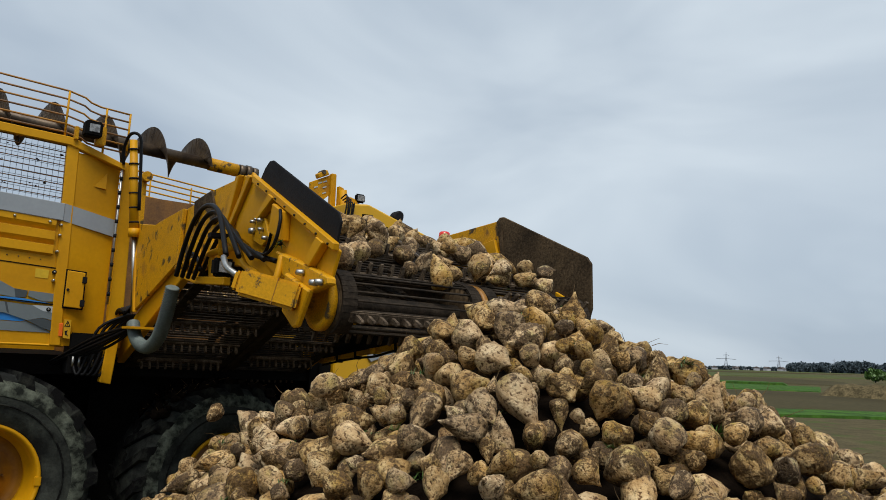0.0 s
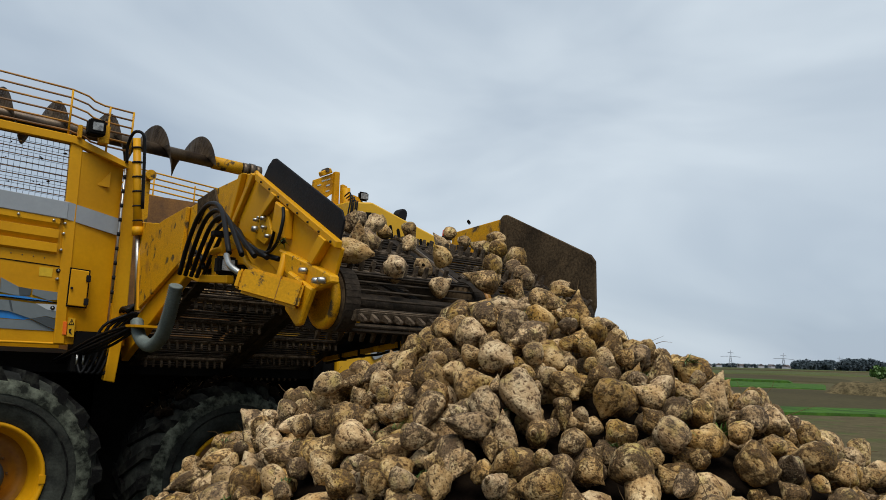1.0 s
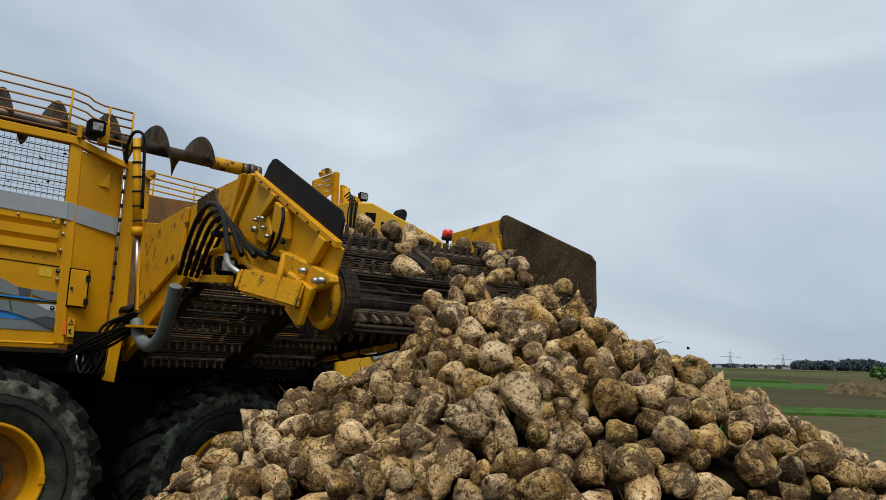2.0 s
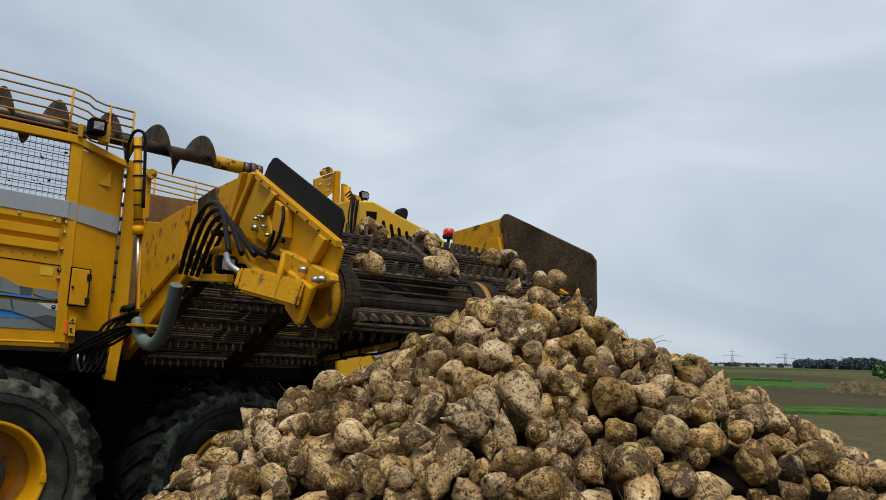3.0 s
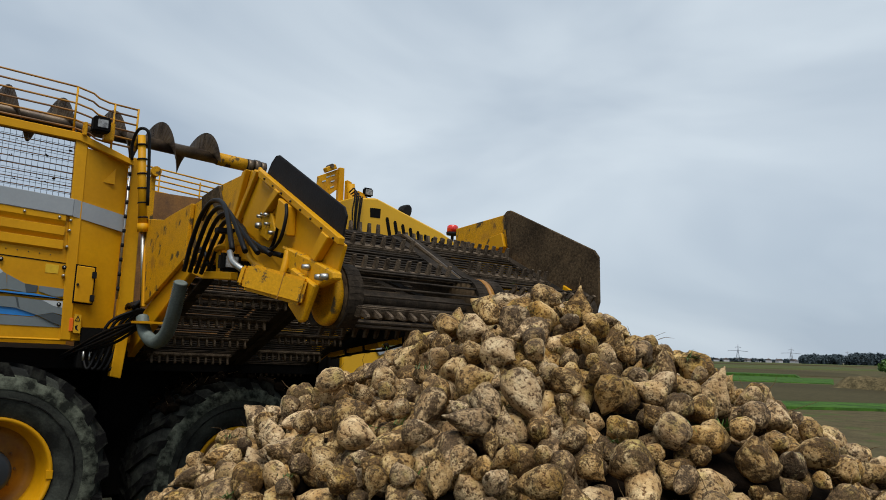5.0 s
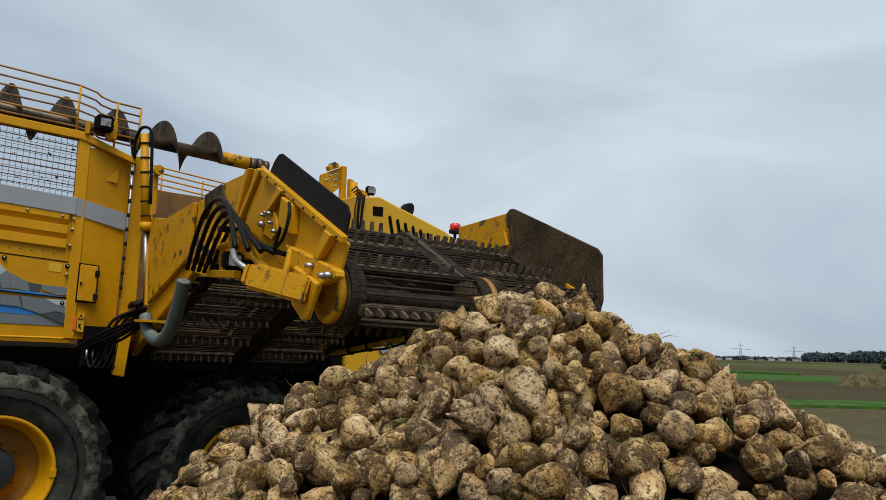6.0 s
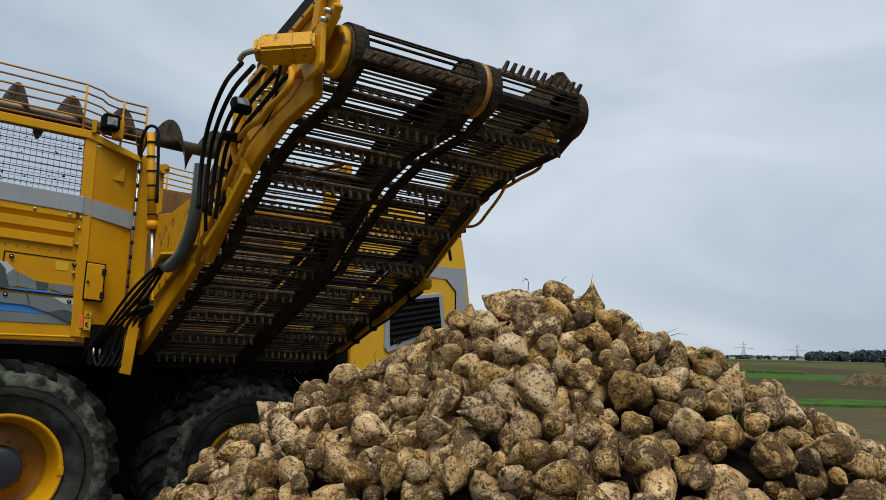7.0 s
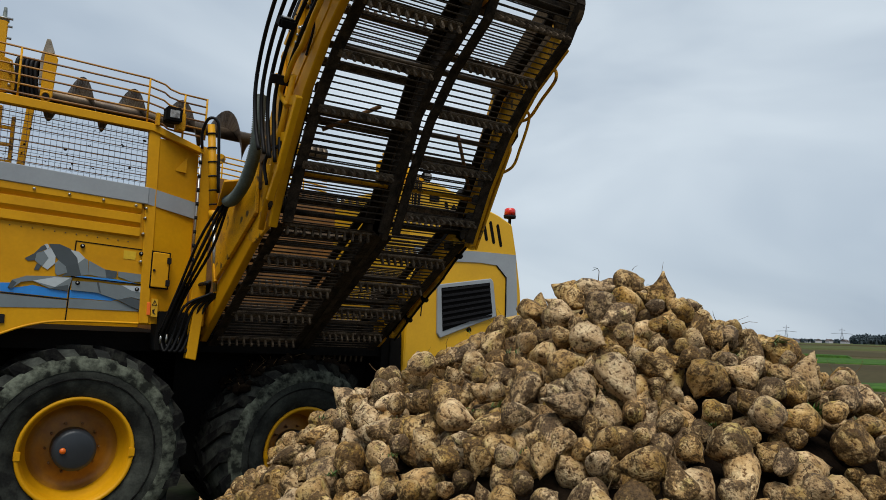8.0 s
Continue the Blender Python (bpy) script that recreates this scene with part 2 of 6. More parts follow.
def beet_skin(name, island):
    """Cream skin with cross wrinkles under soil films; each beet more or less soiled, its crown greenish and dark."""
    mat = bpy.data.materials.new(name)
    mat.use_nodes = True
    n, l = mat.node_tree.nodes, mat.node_tree.links
    b = n["Principled BSDF"]
    rest = n.new("ShaderNodeAttribute")
    rest.attribute_name = "rest"
    own = n.new("ShaderNodeNewGeometry" if island else "ShaderNodeObjectInfo").outputs["Random Per Island" if island else "Random"]

    def maths(kind, a, c=None, v=None):
        m = n.new("ShaderNodeMath")
        m.operation = kind
        l.new(a, m.inputs[0])
        if c is not None:
            l.new(c, m.inputs[1])
        if v is not None:
            m.inputs[1].default_value = v
        return m.outputs[0]

    def luck(k):
        return maths("FRACT", maths("MULTIPLY", own, v=k))

    shift = n.new("ShaderNodeVectorMath")
    shift.operation = "ADD"
    l.new(rest.outputs["Vector"], shift.inputs[0])
    l.new(maths("MULTIPLY", own, v=83.0), shift.inputs[1])
    ringed = n.new("ShaderNodeVectorMath")
    ringed.operation, ringed.inputs[1].default_value = "MULTIPLY", (1.1, 1.1, 5.5)
    l.new(shift.outputs[0], ringed.inputs[0])

    def cloud(scale, detail, rough, where=None):
        t = n.new("ShaderNodeTexNoise")
        t.inputs["Scale"].default_value, t.inputs["Detail"].default_value, t.inputs["Roughness"].default_value = scale, detail, rough
        l.new((where or shift).outputs[0], t.inputs["Vector"])
        return t.outputs["Fac"]

    patch, fine, pits, tone, ring = cloud(1.5, 8.0, 0.64), cloud(6.5, 6.0, 0.74), cloud(5.0, 3.0, 0.55), cloud(1.0, 4.0, 0.6), cloud(1.0, 4.0, 0.6, ringed)

    def ramp_of(fac, stops):
        r = n.new("ShaderNodeValToRGB")
        cr = r.color_ramp
        cr.elements[0].position, cr.elements[0].color = stops[0][0], (*stops[0][1], 1)
        cr.elements[1].position, cr.elements[1].color = stops[-1][0], (*stops[-1][1], 1)
        for at, c in stops[1:-1]:
            cr.elements.new(at).color = (*c, 1)
        l.new(fac, r.inputs["Fac"])
        return r.outputs["Color"]

    def blend(kind, fac, c1, c2):
        m = n.new("ShaderNodeMix")
        m.data_type, m.blend_type = "RGBA", kind
        if isinstance(fac, float):
            m.inputs[0].default_value = fac
        else:
            l.new(fac, m.inputs[0])
        l.new(c1, m.inputs[6])
        if isinstance(c2, tuple):
            m.inputs[7].default_value = (*c2, 1)
        else:
            l.new(c2, m.inputs[7])
        return m.outputs[2]

    def step(fac, lo, hi, low=0.0, high=1.0):
        m = n.new("ShaderNodeMapRange")
        m.inputs[1].default_value, m.inputs[2].default_value, m.inputs[3].default_value, m.inputs[4].default_value = lo, hi, low, high
        l.new(fac, m.inputs[0])
        return m.outputs[0]

    split = n.new("ShaderNodeSeparateXYZ")
    l.new(rest.outputs["Vector"], split.inputs[0])
    crown = step(maths("ADD", split.outputs["Z"], maths("MULTIPLY", patch, v=0.9)), 0.75, 1.25)
    level = maths("ADD", maths("ADD", maths("MULTIPLY", patch, v=0.64), maths("MULTIPLY", fine, v=0.27)), maths("MULTIPLY", ring, v=0.09))
    level = maths("ADD", level, step(luck(7.77), 0.0, 1.0, SOILED[0], SOILED[1]))
    level = maths("SUBTRACT", level, maths("MULTIPLY", crown, v=0.055))
    skin = ramp_of(tone, ((0.34, (0.36, 0.205, 0.068)), (0.50, (0.54, 0.350, 0.150)), (0.66, (0.73, 0.530, 0.270))))
    soil = ramp_of(fine, ((0.34, (0.028, 0.014, 0.004)), (0.64, (0.175, 0.100, 0.036))))
    film = ramp_of(level, ((0.455, (0, 0, 0)), (0.490, (0.30, 0.30, 0.30)), (0.515, (0.80, 0.80, 0.80)), (0.57, (1, 1, 1))))
    speck = ramp_of(pits, ((0.36, (0.22, 0.15, 0.09)), (0.46, (1, 1, 1))))
    fleshed = blend("MULTIPLY", 1.0, skin, speck)
    fleshed = blend("MULTIPLY", crown, fleshed, (0.70, 0.66, 0.42))
    colour = blend("MIX", film, soil, fleshed)
    colour = blend("MULTIPLY", step(cloud(0.8, 2.0, 0.5), 0.58, 0.72), colour, (0.86, 0.92, 0.66))
    hsv = n.new("ShaderNodeHueSaturation")
    l.new(step(luck(3.3), 0.0, 1.0, 0.74, 1.12), hsv.inputs["Value"])
    l.new(step(luck(5.9), 0.0, 1.0, 0.85, 1.08), hsv.inputs["Saturation"])
    l.new(colour, hsv.inputs["Color"])
    l.new(hsv.outputs["Color"], b.inputs["Base Color"])
    b.inputs["Roughness"].default_value, b.inputs["Specular IOR Level"].default_value = 0.68, 0.25
    bp = n.new("ShaderNodeBump")
    bp.inputs["Strength"].default_value, bp.inputs["Distance"].default_value = 1.0, 0.022
    l.new(maths("ADD", maths("ADD", maths("MULTIPLY", patch, v=-0.7), maths("MULTIPLY", pits, v=0.5)), maths("MULTIPLY", ring, v=0.22)), bp.inputs["Height"])
    l.new(bp.outputs["Normal"], b.inputs["Normal"])
    return mat


SOILED = (-0.035, 0.075)
BEET = beet_skin("soiled_beet_skin", False)
BEET_MANY = beet_skin("soiled_beet_skins", True)


# ---- mesh tools ----
def origin(ob):
    o = Vector((0, 0, 0))
    while ob is not None:
        o += ob.location
        ob = ob.parent
    return o


def part(name, bm, mat, parent=None, label="", at=None, smooth=False):
    """Links a bmesh, built in world metres, as one mesh object; its origin is at `at` or at its parent's."""
    while parent and parent.parent and parent.parent.parent:
        parent = parent.parent
    base = Vector(at) if at is not None else (origin(parent) if parent else Vector((0, 0, 0)))
    bmesh.ops.translate(bm, vec=-base, verts=bm.verts)
    me = bpy.data.meshes.new(name)
    if smooth:
        for f in bm.faces:
            f.smooth = True
    bm.normal_update()
    bm.to_mesh(me)
    bm.free()
    for m in mat if isinstance(mat, (list, tuple)) else [mat]:
        me.materials.append(m)
    ob = new(name, me)
    if parent:
        ob.parent = parent
        ob.location = base - origin(parent)
    else:
        ob.location = base
    return tagged(ob, label) if label else ob


def thing(name, at, label, category, group=""):
    ob = new(name)
    ob.location = at
    ob.empty_display_size = 0.2
    return tagged(ob, label, category, group)


def add_box(bm, x0, x1, y0, y1, z0, z1, bevel=0.0):
    made = bmesh.ops.create_cube(bm, size=1, matrix=Matrix.LocRotScale(((x0 + x1) / 2, (y0 + y1) / 2, (z0 + z1) / 2), None, (x1 - x0, y1 - y0, z1 - z0)))
    if bevel:
        edges = list({e for v in made["verts"] for e in v.link_edges})
        bmesh.ops.bevel(bm, geom=edges, offset=bevel, segments=2, affect="EDGES")
    return bm


def box(*a, bevel=0.0):
    return add_box(bmesh.new(), *a, bevel=bevel)


def add_prism(bm, pts, axis, lo, hi, bevel=0.0):
    """A polygon in the plane across `axis` ('x': pts are y,z; 'y': pts are x,z; 'z': pts are x,y), given thickness lo..hi."""
    def place(p, d):
        return {"x": (d, *p), "y": (p[0], d, p[1]), "z": (*p, d)}[axis]
    a = [bm.verts.new(place(p, lo)) for p in pts]
    b = [bm.verts.new(place(p, hi)) for p in pts]
    faces = [bm.faces.new(a), bm.faces.new(b[::-1])]
    for i in range(len(pts)):
        j = (i + 1) % len(pts)
        faces.append(bm.faces.new((a[j], a[i], b[i], b[j])))
    bmesh.ops.recalc_face_normals(bm, faces=faces)
    if bevel:
        edges = list({e for f in faces for e in f.edges})
        bmesh.ops.bevel(bm, geom=edges, offset=bevel, segments=1, affect="EDGES")
    return bm


def prism(pts, axis, lo, hi, bevel=0.0):
    return add_prism(bmesh.new(), pts, axis, lo, hi, bevel)


def add_tube(bm, pts, r, sides=8, closed=False, cap=True):
    """A round bar along a line of points; r may be a list, one radius a point."""
    pts = [Vector(p) for p in pts]
    rings = []
    up = Vector((0.13, 0.21, 0.97))
    for i, p in enumerate(pts):
        d = (pts[min(i + 1, len(pts) - 1)] - pts[max(i - 1, 0)]).normalized()
        if closed:
            d = (pts[(i + 1) % len(pts)] - pts[i - 1]).normalized()
        s = d.cross(up)
        if s.length < 0.05:
            s = d.cross(Vector((1, 0, 0)))
        s.normalize()
        w = s.cross(d).normalized()
        up = w
        rr = r[i] if isinstance(r, (list, tuple)) else r
        rings.append([bm.verts.new(p + rr * (math.cos(a) * s + math.sin(a) * w)) for a in [2 * math.pi * k / sides for k in range(sides)]])
    n = len(rings)
    for i in range(n if closed else n - 1):
        a, b = rings[i], rings[(i + 1) % n]
        for k in range(sides):
            f = bm.faces.new((a[k], a[(k + 1) % sides], b[(k + 1) % sides], b[k]))
            f.smooth = True
    if cap and not closed:
        bm.faces.new(rings[0][::-1])
        bm.faces.new(rings[-1])
    return bm


def tube(pts, r, sides=8, **k):
    return add_tube(bmesh.new(), pts, r, sides, **k)


def arc(points, steps=8):
    """A smooth curve through a few points (Catmull-Rom)."""
    p = [Vector(q) for q in points]
    p = [2 * p[0] - p[1]] + p + [2 * p[-1] - p[-2]]
    out = []
    for i in range(1, len(p) - 2):
        for k in range(steps):
            u = k / steps
            out.append(0.5 * (2 * p[i] + (p[i + 1] - p[i - 1]) * u + (2 * p[i - 1] - 5 * p[i] + 4 * p[i + 1] - p[i + 2]) * u * u + (3 * p[i] - p[i - 1] - 3 * p[i + 1] + p[i + 2]) * u ** 3))
    out.append(p[-2])
    return out


def add_lathe(bm, profile, centre, axis="y", sides=32, caps=True):
    """A turned shape: profile of (distance along the axis, radius)."""
    c = Vector(centre)
    rings = []
    for d, r in profile:
        ring = []
        for k in range(sides):
            a = 2 * math.pi * k / sides
            o = {"y": (r * math.cos(a), d, r * math.sin(a)), "x": (d, r * math.cos(a), r * math.sin(a)), "z": (r * math.cos(a), r * math.sin(a), d)}[axis]
            ring.append(bm.verts.new(c + Vector(o)))
        rings.append(ring)
    faces = []
    for a, b in zip(rings, rings[1:]):
        for k in range(sides):
            f = bm.faces.new((a[k], a[(k + 1) % sides], b[(k + 1) % sides], b[k]))
            f.smooth = True
            faces.append(f)
    for ring in (rings[0], rings[-1]) if caps else ():
        if (ring[0].co - ring[sides // 2].co).length > 1e-4:
            faces.append(bm.faces.new(ring))
    bmesh.ops.recalc_face_normals(bm, faces=faces)
    return bm


def lathe(profile, centre, axis="y", sides=32, caps=True):
    return add_lathe(bmesh.new(), profile, centre, axis, sides, caps)


def polar(azimuth, distance, z=0.0):
    """A place by its direction from +y towards +x, in degrees, and its distance."""
    return Vector((distance * math.sin(radians(azimuth)), distance * math.cos(radians(azimuth)), z))


# ---- ground and distance ----
def rise(az, d):
    """The land climbs very gently towards the wood."""
    u = min(max((d - 60) / 400, 0), 1)
    return d * max(0.0, min(az, 80) - 52) * 0.00052 * u * u * (3 - 2 * u)


def azimuth(x, y):
    return math.degrees(math.atan2(x, y))


def ground_sheet():
    bm = bmesh.new()
    rings, n = [], 180
    radii = [0.5 * 1.135 ** k for k in range(71)]
    for r in radii:
        ring = []
        for k in range(n):
            a = 360 * k / n - 180
            p = polar(a, r)
            wave = 0.02 * noise.noise(Vector((p.x * 0.8, p.y * 0.8, 0))) if 12 < r < 60 else 0
            ring.append(bm.verts.new((p.x, p.y, rise(a, r) + wave)))
        rings.append(ring)
    for a, b in zip(rings, rings[1:]):
        for k in range(n):
            bm.faces.new((a[k], a[(k + 1) % n], b[(k + 1) % n], b[k]))
    bm.faces.new(rings[0])
    bmesh.ops.recalc_face_normals(bm, faces=bm.faces)
    if sum(f.normal.z for f in bm.faces) < 0:
        bmesh.ops.reverse_faces(bm, faces=bm.faces)
    return tagged(part("ground", bm, SOIL), "wide flat harvested field of brown soil", "ground", kind="structure")


ground = ground_sheet()


def strip(name, mat, a0, a1, d0, d1, z, label):
    """A band of field or crop, from d0 to d1 metres away, raised by z, with standing edges."""
    bm = bmesh.new()
    n, m = max(int((a1 - a0) * 2), 4), 5
    grid = []
    for j in range(m + 1):
        d = d0 + (d1 - d0) * j / m
        row = []
        for i in range(n + 1):
            a = a0 + (a1 - a0) * i / n
            c = polar(a, d * (1 + 0.02 * (min(max(a, 45), 78) - 61)) + 0.25 * noise.noise(Vector((a * 3, d, 0))) * z)
            edge = j in (0, m) or i in (0, n)
            row.append(bm.verts.new((c.x, c.y, rise(a, d) + (-0.3 if edge else z))))
        grid.append(row)
    # pull the rim up close to the edge so that the band is flat on top
    for j in range(m):
        for i in range(n):
            bm.faces.new((grid[j][i], grid[j][i + 1], grid[j + 1][i + 1], grid[j + 1][i]))
    for i in range(n + 1):
        for j, k in ((1, 0), (m - 1, m)):
            v, w = grid[j][i].co, grid[k][i].co
            grid[j][i].co.x, grid[j][i].co.y = w.x + (v.x - w.x) * 0.06, w.y + (v.y - w.y) * 0.06
    bmesh.ops.recalc_face_normals(bm, faces=bm.faces)
    if sum(f.normal.z for f in bm.faces) < 0:
        bmesh.ops.reverse_faces(bm, faces=bm.faces)
    return tagged(part(name, bm, mat), label, "field", kind="structure")


strip("field_1", GREEN, 30, 100, 48.7, 56.5, 0.16, "narrow strip of low green crop")
strip("field_2", BROWN_FIELD, 20, 110, 57, 114, 0.03, "bare brown ploughed field")
strip("field_3", GREEN, 40, 62.15, 117, 158, 0.12, "bright green strip of young crop")
strip("field_4", BROWN_FIELD, 62.4, 110, 117, 158, 0.05, "bare brown field beside the crop strip")
strip("field_5", GREEN, 40, 60.0, 160, 175, 0.45, "dark green hedge-like strip of taller crop")
strip("field_6", BROWN_FIELD, 20, 120, 178, 300, 0.08, "wide brown field far off")
strip("field_7", DULL_GREEN, 20, 120, 310, 520, 0.12, "far dull green stubble field")
strip("field_8", BROWN_FIELD, 20, 120, 540, 700, 0.2, "far brown field before the wood")
strip("field_9", DULL_GREEN, 20, 120, 715, 1100, 0.2, "far pale green field before the village")


def soil_bank():
    """A long low heap of soil and old leaves in the field."""
    bm = bmesh.new()
    c, s = polar(65.2, 104), polar(155.2, 1)
    f = polar(65.2, 1)
    n, m = 60, 12
    grid = []
    for i in range(n + 1):
        u = i / n
        row = []
        for j in range(m + 1):
            v = j / m * 2 - 1
            ends = min(1, u * 13) * min(1, (1 - u) * 8)
            h = 1.75 * ends * max(0, 1 - abs(v) ** 1.6) * (0.85 + 0.35 * noise.noise(Vector((u * 14, v * 2, 3)))) + 0.1 * noise.noise(Vector((u * 60, v * 6, 9))) * ends
            p = c + s * (-6.4 + 24 * u) + f * (v * 2.4)
            row.append(bm.verts.new((p.x, p.y, max(h, -0.05) + rise(azimuth(p.x, p.y), p.length))))
        grid.append(row)
    for i in range(n):
        for j in range(m):
            bm.faces.new((grid[i][j], grid[i + 1][j], grid[i + 1][j + 1], grid[i][j + 1]))
    bmesh.ops.recalc_face_normals(bm, faces=bm.faces)
    return tagged(part("soil_bank", bm, BANK, smooth=True), "long low bank of brown soil on the field", "soil bank", kind="structure")


soil_bank()


def leafy(bm, centre, rx, rz, count, size):
    """A crown of many small flat clumps with an uneven outline."""
    for _ in range(count):
        d = Vector((random.gauss(0, 1), random.gauss(0, 1), random.gauss(0, 1))).normalized() * random.uniform(0.45, 1.0) ** 0.5
        lump = 0.75 + 0.5 * noise.noise(d * 1.7 + Vector(centre) * 0.31)
        p = Vector(centre) + Vector((d.x * rx, d.y * rx, d.z * rz)) * lump
        m = Matrix.LocRotScale(p, Euler((random.uniform(0, 6), random.uniform(0, 6), random.uniform(0, 6))), (size * random.uniform(0.6, 1.3),) * 3)
        bmesh.ops.create_grid(bm, x_segments=1, y_segments=1, size=0.5, matrix=m)


def far_bush():
    root = thing("bush", polar(64.95, 262, rise(64.95, 262)), "small round dark green bush in the field", "bush")
    c = origin(root)
    part("trunk", tube([c, c + Vector((0.1, 0, 0.9)), c + Vector((0, 0.1, 1.4))], [0.12, 0.09, 0.05], 6), WOOD_FAR, root)
    bm = bmesh.new()
    leafy(bm, c + Vector((0, 0, 2.3)), 3.2, 2.3, 520, 0.7)
    part("crown", bm, LEAF, root)


far_bush()


def far_wood():
    """The wood on the horizon: a long band of crowns on trunks."""
    verts, faces = [], []
    rng = np.random.default_rng(5)
    for i in range(760):
        az = 59.9 + 26 * rng.random()
        d = 940 + 110 * rng.random()
        low = rise(az, d)
        top = (10.5 + 3.0 * rng.random()) * (0.72 + 0.28 * min(1, (az - 59.9) / 1.8)) * (1 + 0.10 * math.sin(az * 1.7) + 0.05 * math.sin(az * 5.1))
        c = polar(az, d)
        for _ in range(72):
            u = rng.normal(size=3)
            u /= np.linalg.norm(u)
            p = np.array([c.x, c.y, low + top * 0.55]) + u * np.array([5.0, 5.0, top * 0.43]) * (0.6 + 0.42 * rng.random())
            a, b = rng.normal(size=3), rng.normal(size=3)
            a *= 0.85 / np.linalg.norm(a)
            b *= 0.85 / np.linalg.norm(b)
            k = len(verts)
            verts += [tuple(p - a - b), tuple(p + a - b), tuple(p + a + b), tuple(p - a + b)]
            faces.append((k, k + 1, k + 2, k + 3))
        k = len(verts)
        w = 1.6
        verts += [(c.x - w, c.y, low - 1), (c.x + w, c.y - w, low - 1), (c.x, c.y + w, low - 1), (c.x, c.y, low + top * 0.8)]
        faces += [(k, k + 1, k + 3), (k + 1, k + 2, k + 3), (k + 2, k, k + 3)]
    me = bpy.data.meshes.new("wood")
    me.from_pydata(verts, [], faces)
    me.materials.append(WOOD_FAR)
    return tagged(new("wood", me), "dark band of far broadleaved wood on the horizon", "wood", kind="stuff")


far_wood()


def far_house(az, d, w, h, turn):
    root = thing("house", polar(az, d, rise(az, d)), "small far house with pale walls and a dark pitched roof", "house", "houses of the far village")
    c = origin(root)
    m = Matrix.Translation(c) @ Matrix.Rotation(radians(turn), 4, "Z")
    bm = box(-w / 2, w / 2, -4, 4, 0, h)
    bmesh.ops.transform(bm, matrix=m, verts=bm.verts)
    part("wall", bm, HOUSE, root)
    bm = prism([(-4.5, h), (4.5, h), (0, h + 2.6)], "x", -w / 2 - 0.4, w / 2 + 0.4)
    bmesh.ops.transform(bm, matrix=m, verts=bm.verts)
    part("roof", bm, ROOF, root)
    for k in range(3):
        bm = box(-w / 2 + w * (k + 0.3) / 3, -w / 2 + w * (k + 0.6) / 3, -4.12, -4.0, h * 0.35, h * 0.7)
        bmesh.ops.transform(bm, matrix=m, verts=bm.verts)
        part("window", bm, DECAL_DARK, root)


for k in range(10):
    far_house(53.2 + k * 0.68 + random.uniform(-0.25, 0.25), 1190 + random.uniform(0, 160), random.uniform(7, 11), random.uniform(2.6, 3.6), random.uniform(0, 180))


def hedge_line():
    """Low trees between the far houses."""
    verts, faces = [], []
    rng = np.random.default_rng(8)
    for i in range(190):
        az, d = 51 + 9.2 * rng.random(), 1250 + 330 * rng.random()
        top = 2.2 + 4.2 * rng.random()
        c = polar(az, d)
        for _ in range(24):
            u = rng.normal(size=3)
            u /= np.linalg.norm(u)
            p = np.array([c.x, c.y, rise(az, d) + top * 0.5]) + u * np.array([4.5, 4.5, top * 0.5]) * (0.5 + 0.5 * rng.random())
            a, b = rng.normal(size=3), rng.normal(size=3)
            k = len(verts)
            a *= 1.6 / np.linalg.norm(a)
            b *= 1.6 / np.linalg.norm(b)
            verts += [tuple(p - a - b), tuple(p + a - b), tuple(p + a + b), tuple(p - a + b)]
            faces.append((k, k + 1, k + 2, k + 3))
    me = bpy.data.meshes.new("hedge")
    me.from_pydata(verts, [], faces)
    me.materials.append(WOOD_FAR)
    return tagged(new("hedge", me), "far hedges and garden trees of the village", "hedge", kind="stuff")


hedge_line()


def pylon(az, d, h):
    root = thing("pylon", polar(az, d, rise(az, d)), "far grey lattice power pylon with two cross-arms", "power pylon", "pylons of the power line")
    c = origin(root)
    side = polar(az + 90, 1)
    back = polar(az, 1)
    for sx in (-1, 1):
        for sy in (-1, 1):
            part("leg", tube([c + (side * sx + back * sy) * 3.6, c + (side * sx + back * sy) * 1.0 + Vector((0, 0, h * 0.62)), c + Vector((0, 0, h))], 0.38, 4), PYLON, root)
    bm = bmesh.new()
    for k in range(7):
        z0, z1 = h * k / 11, h * (k + 1) / 11
        w0, w1 = 3.6 - 2.6 * z0 / (h * 0.62), 3.6 - 2.6 * z1 / (h * 0.62)
        for s in (-1, 1):
            add_tube(bm, [c + side * w0 * s + Vector((0, 0, z0)), c - side * w1 * s + Vector((0, 0, z1))], 0.2, 4)
    part("bracing", bm, PYLON, root)
    for z, w in ((0.60, 17), (0.82, 5)):
        part("crossarm", tube([c - side * w + Vector((0, 0, h * z)), c + Vector((0, 0, h * z + 1.2)), c + side * w + Vector((0, 0, h * z))], 0.42, 4), PYLON, root)


pylon(55.9, 1500, 31)
pylon(59.25, 1560, 28)
pylon(62.6, 2300, 34)

# ---- the beet heap ----
APEX, TOP = Vector((2.93, 3.15, 0)), 2.695


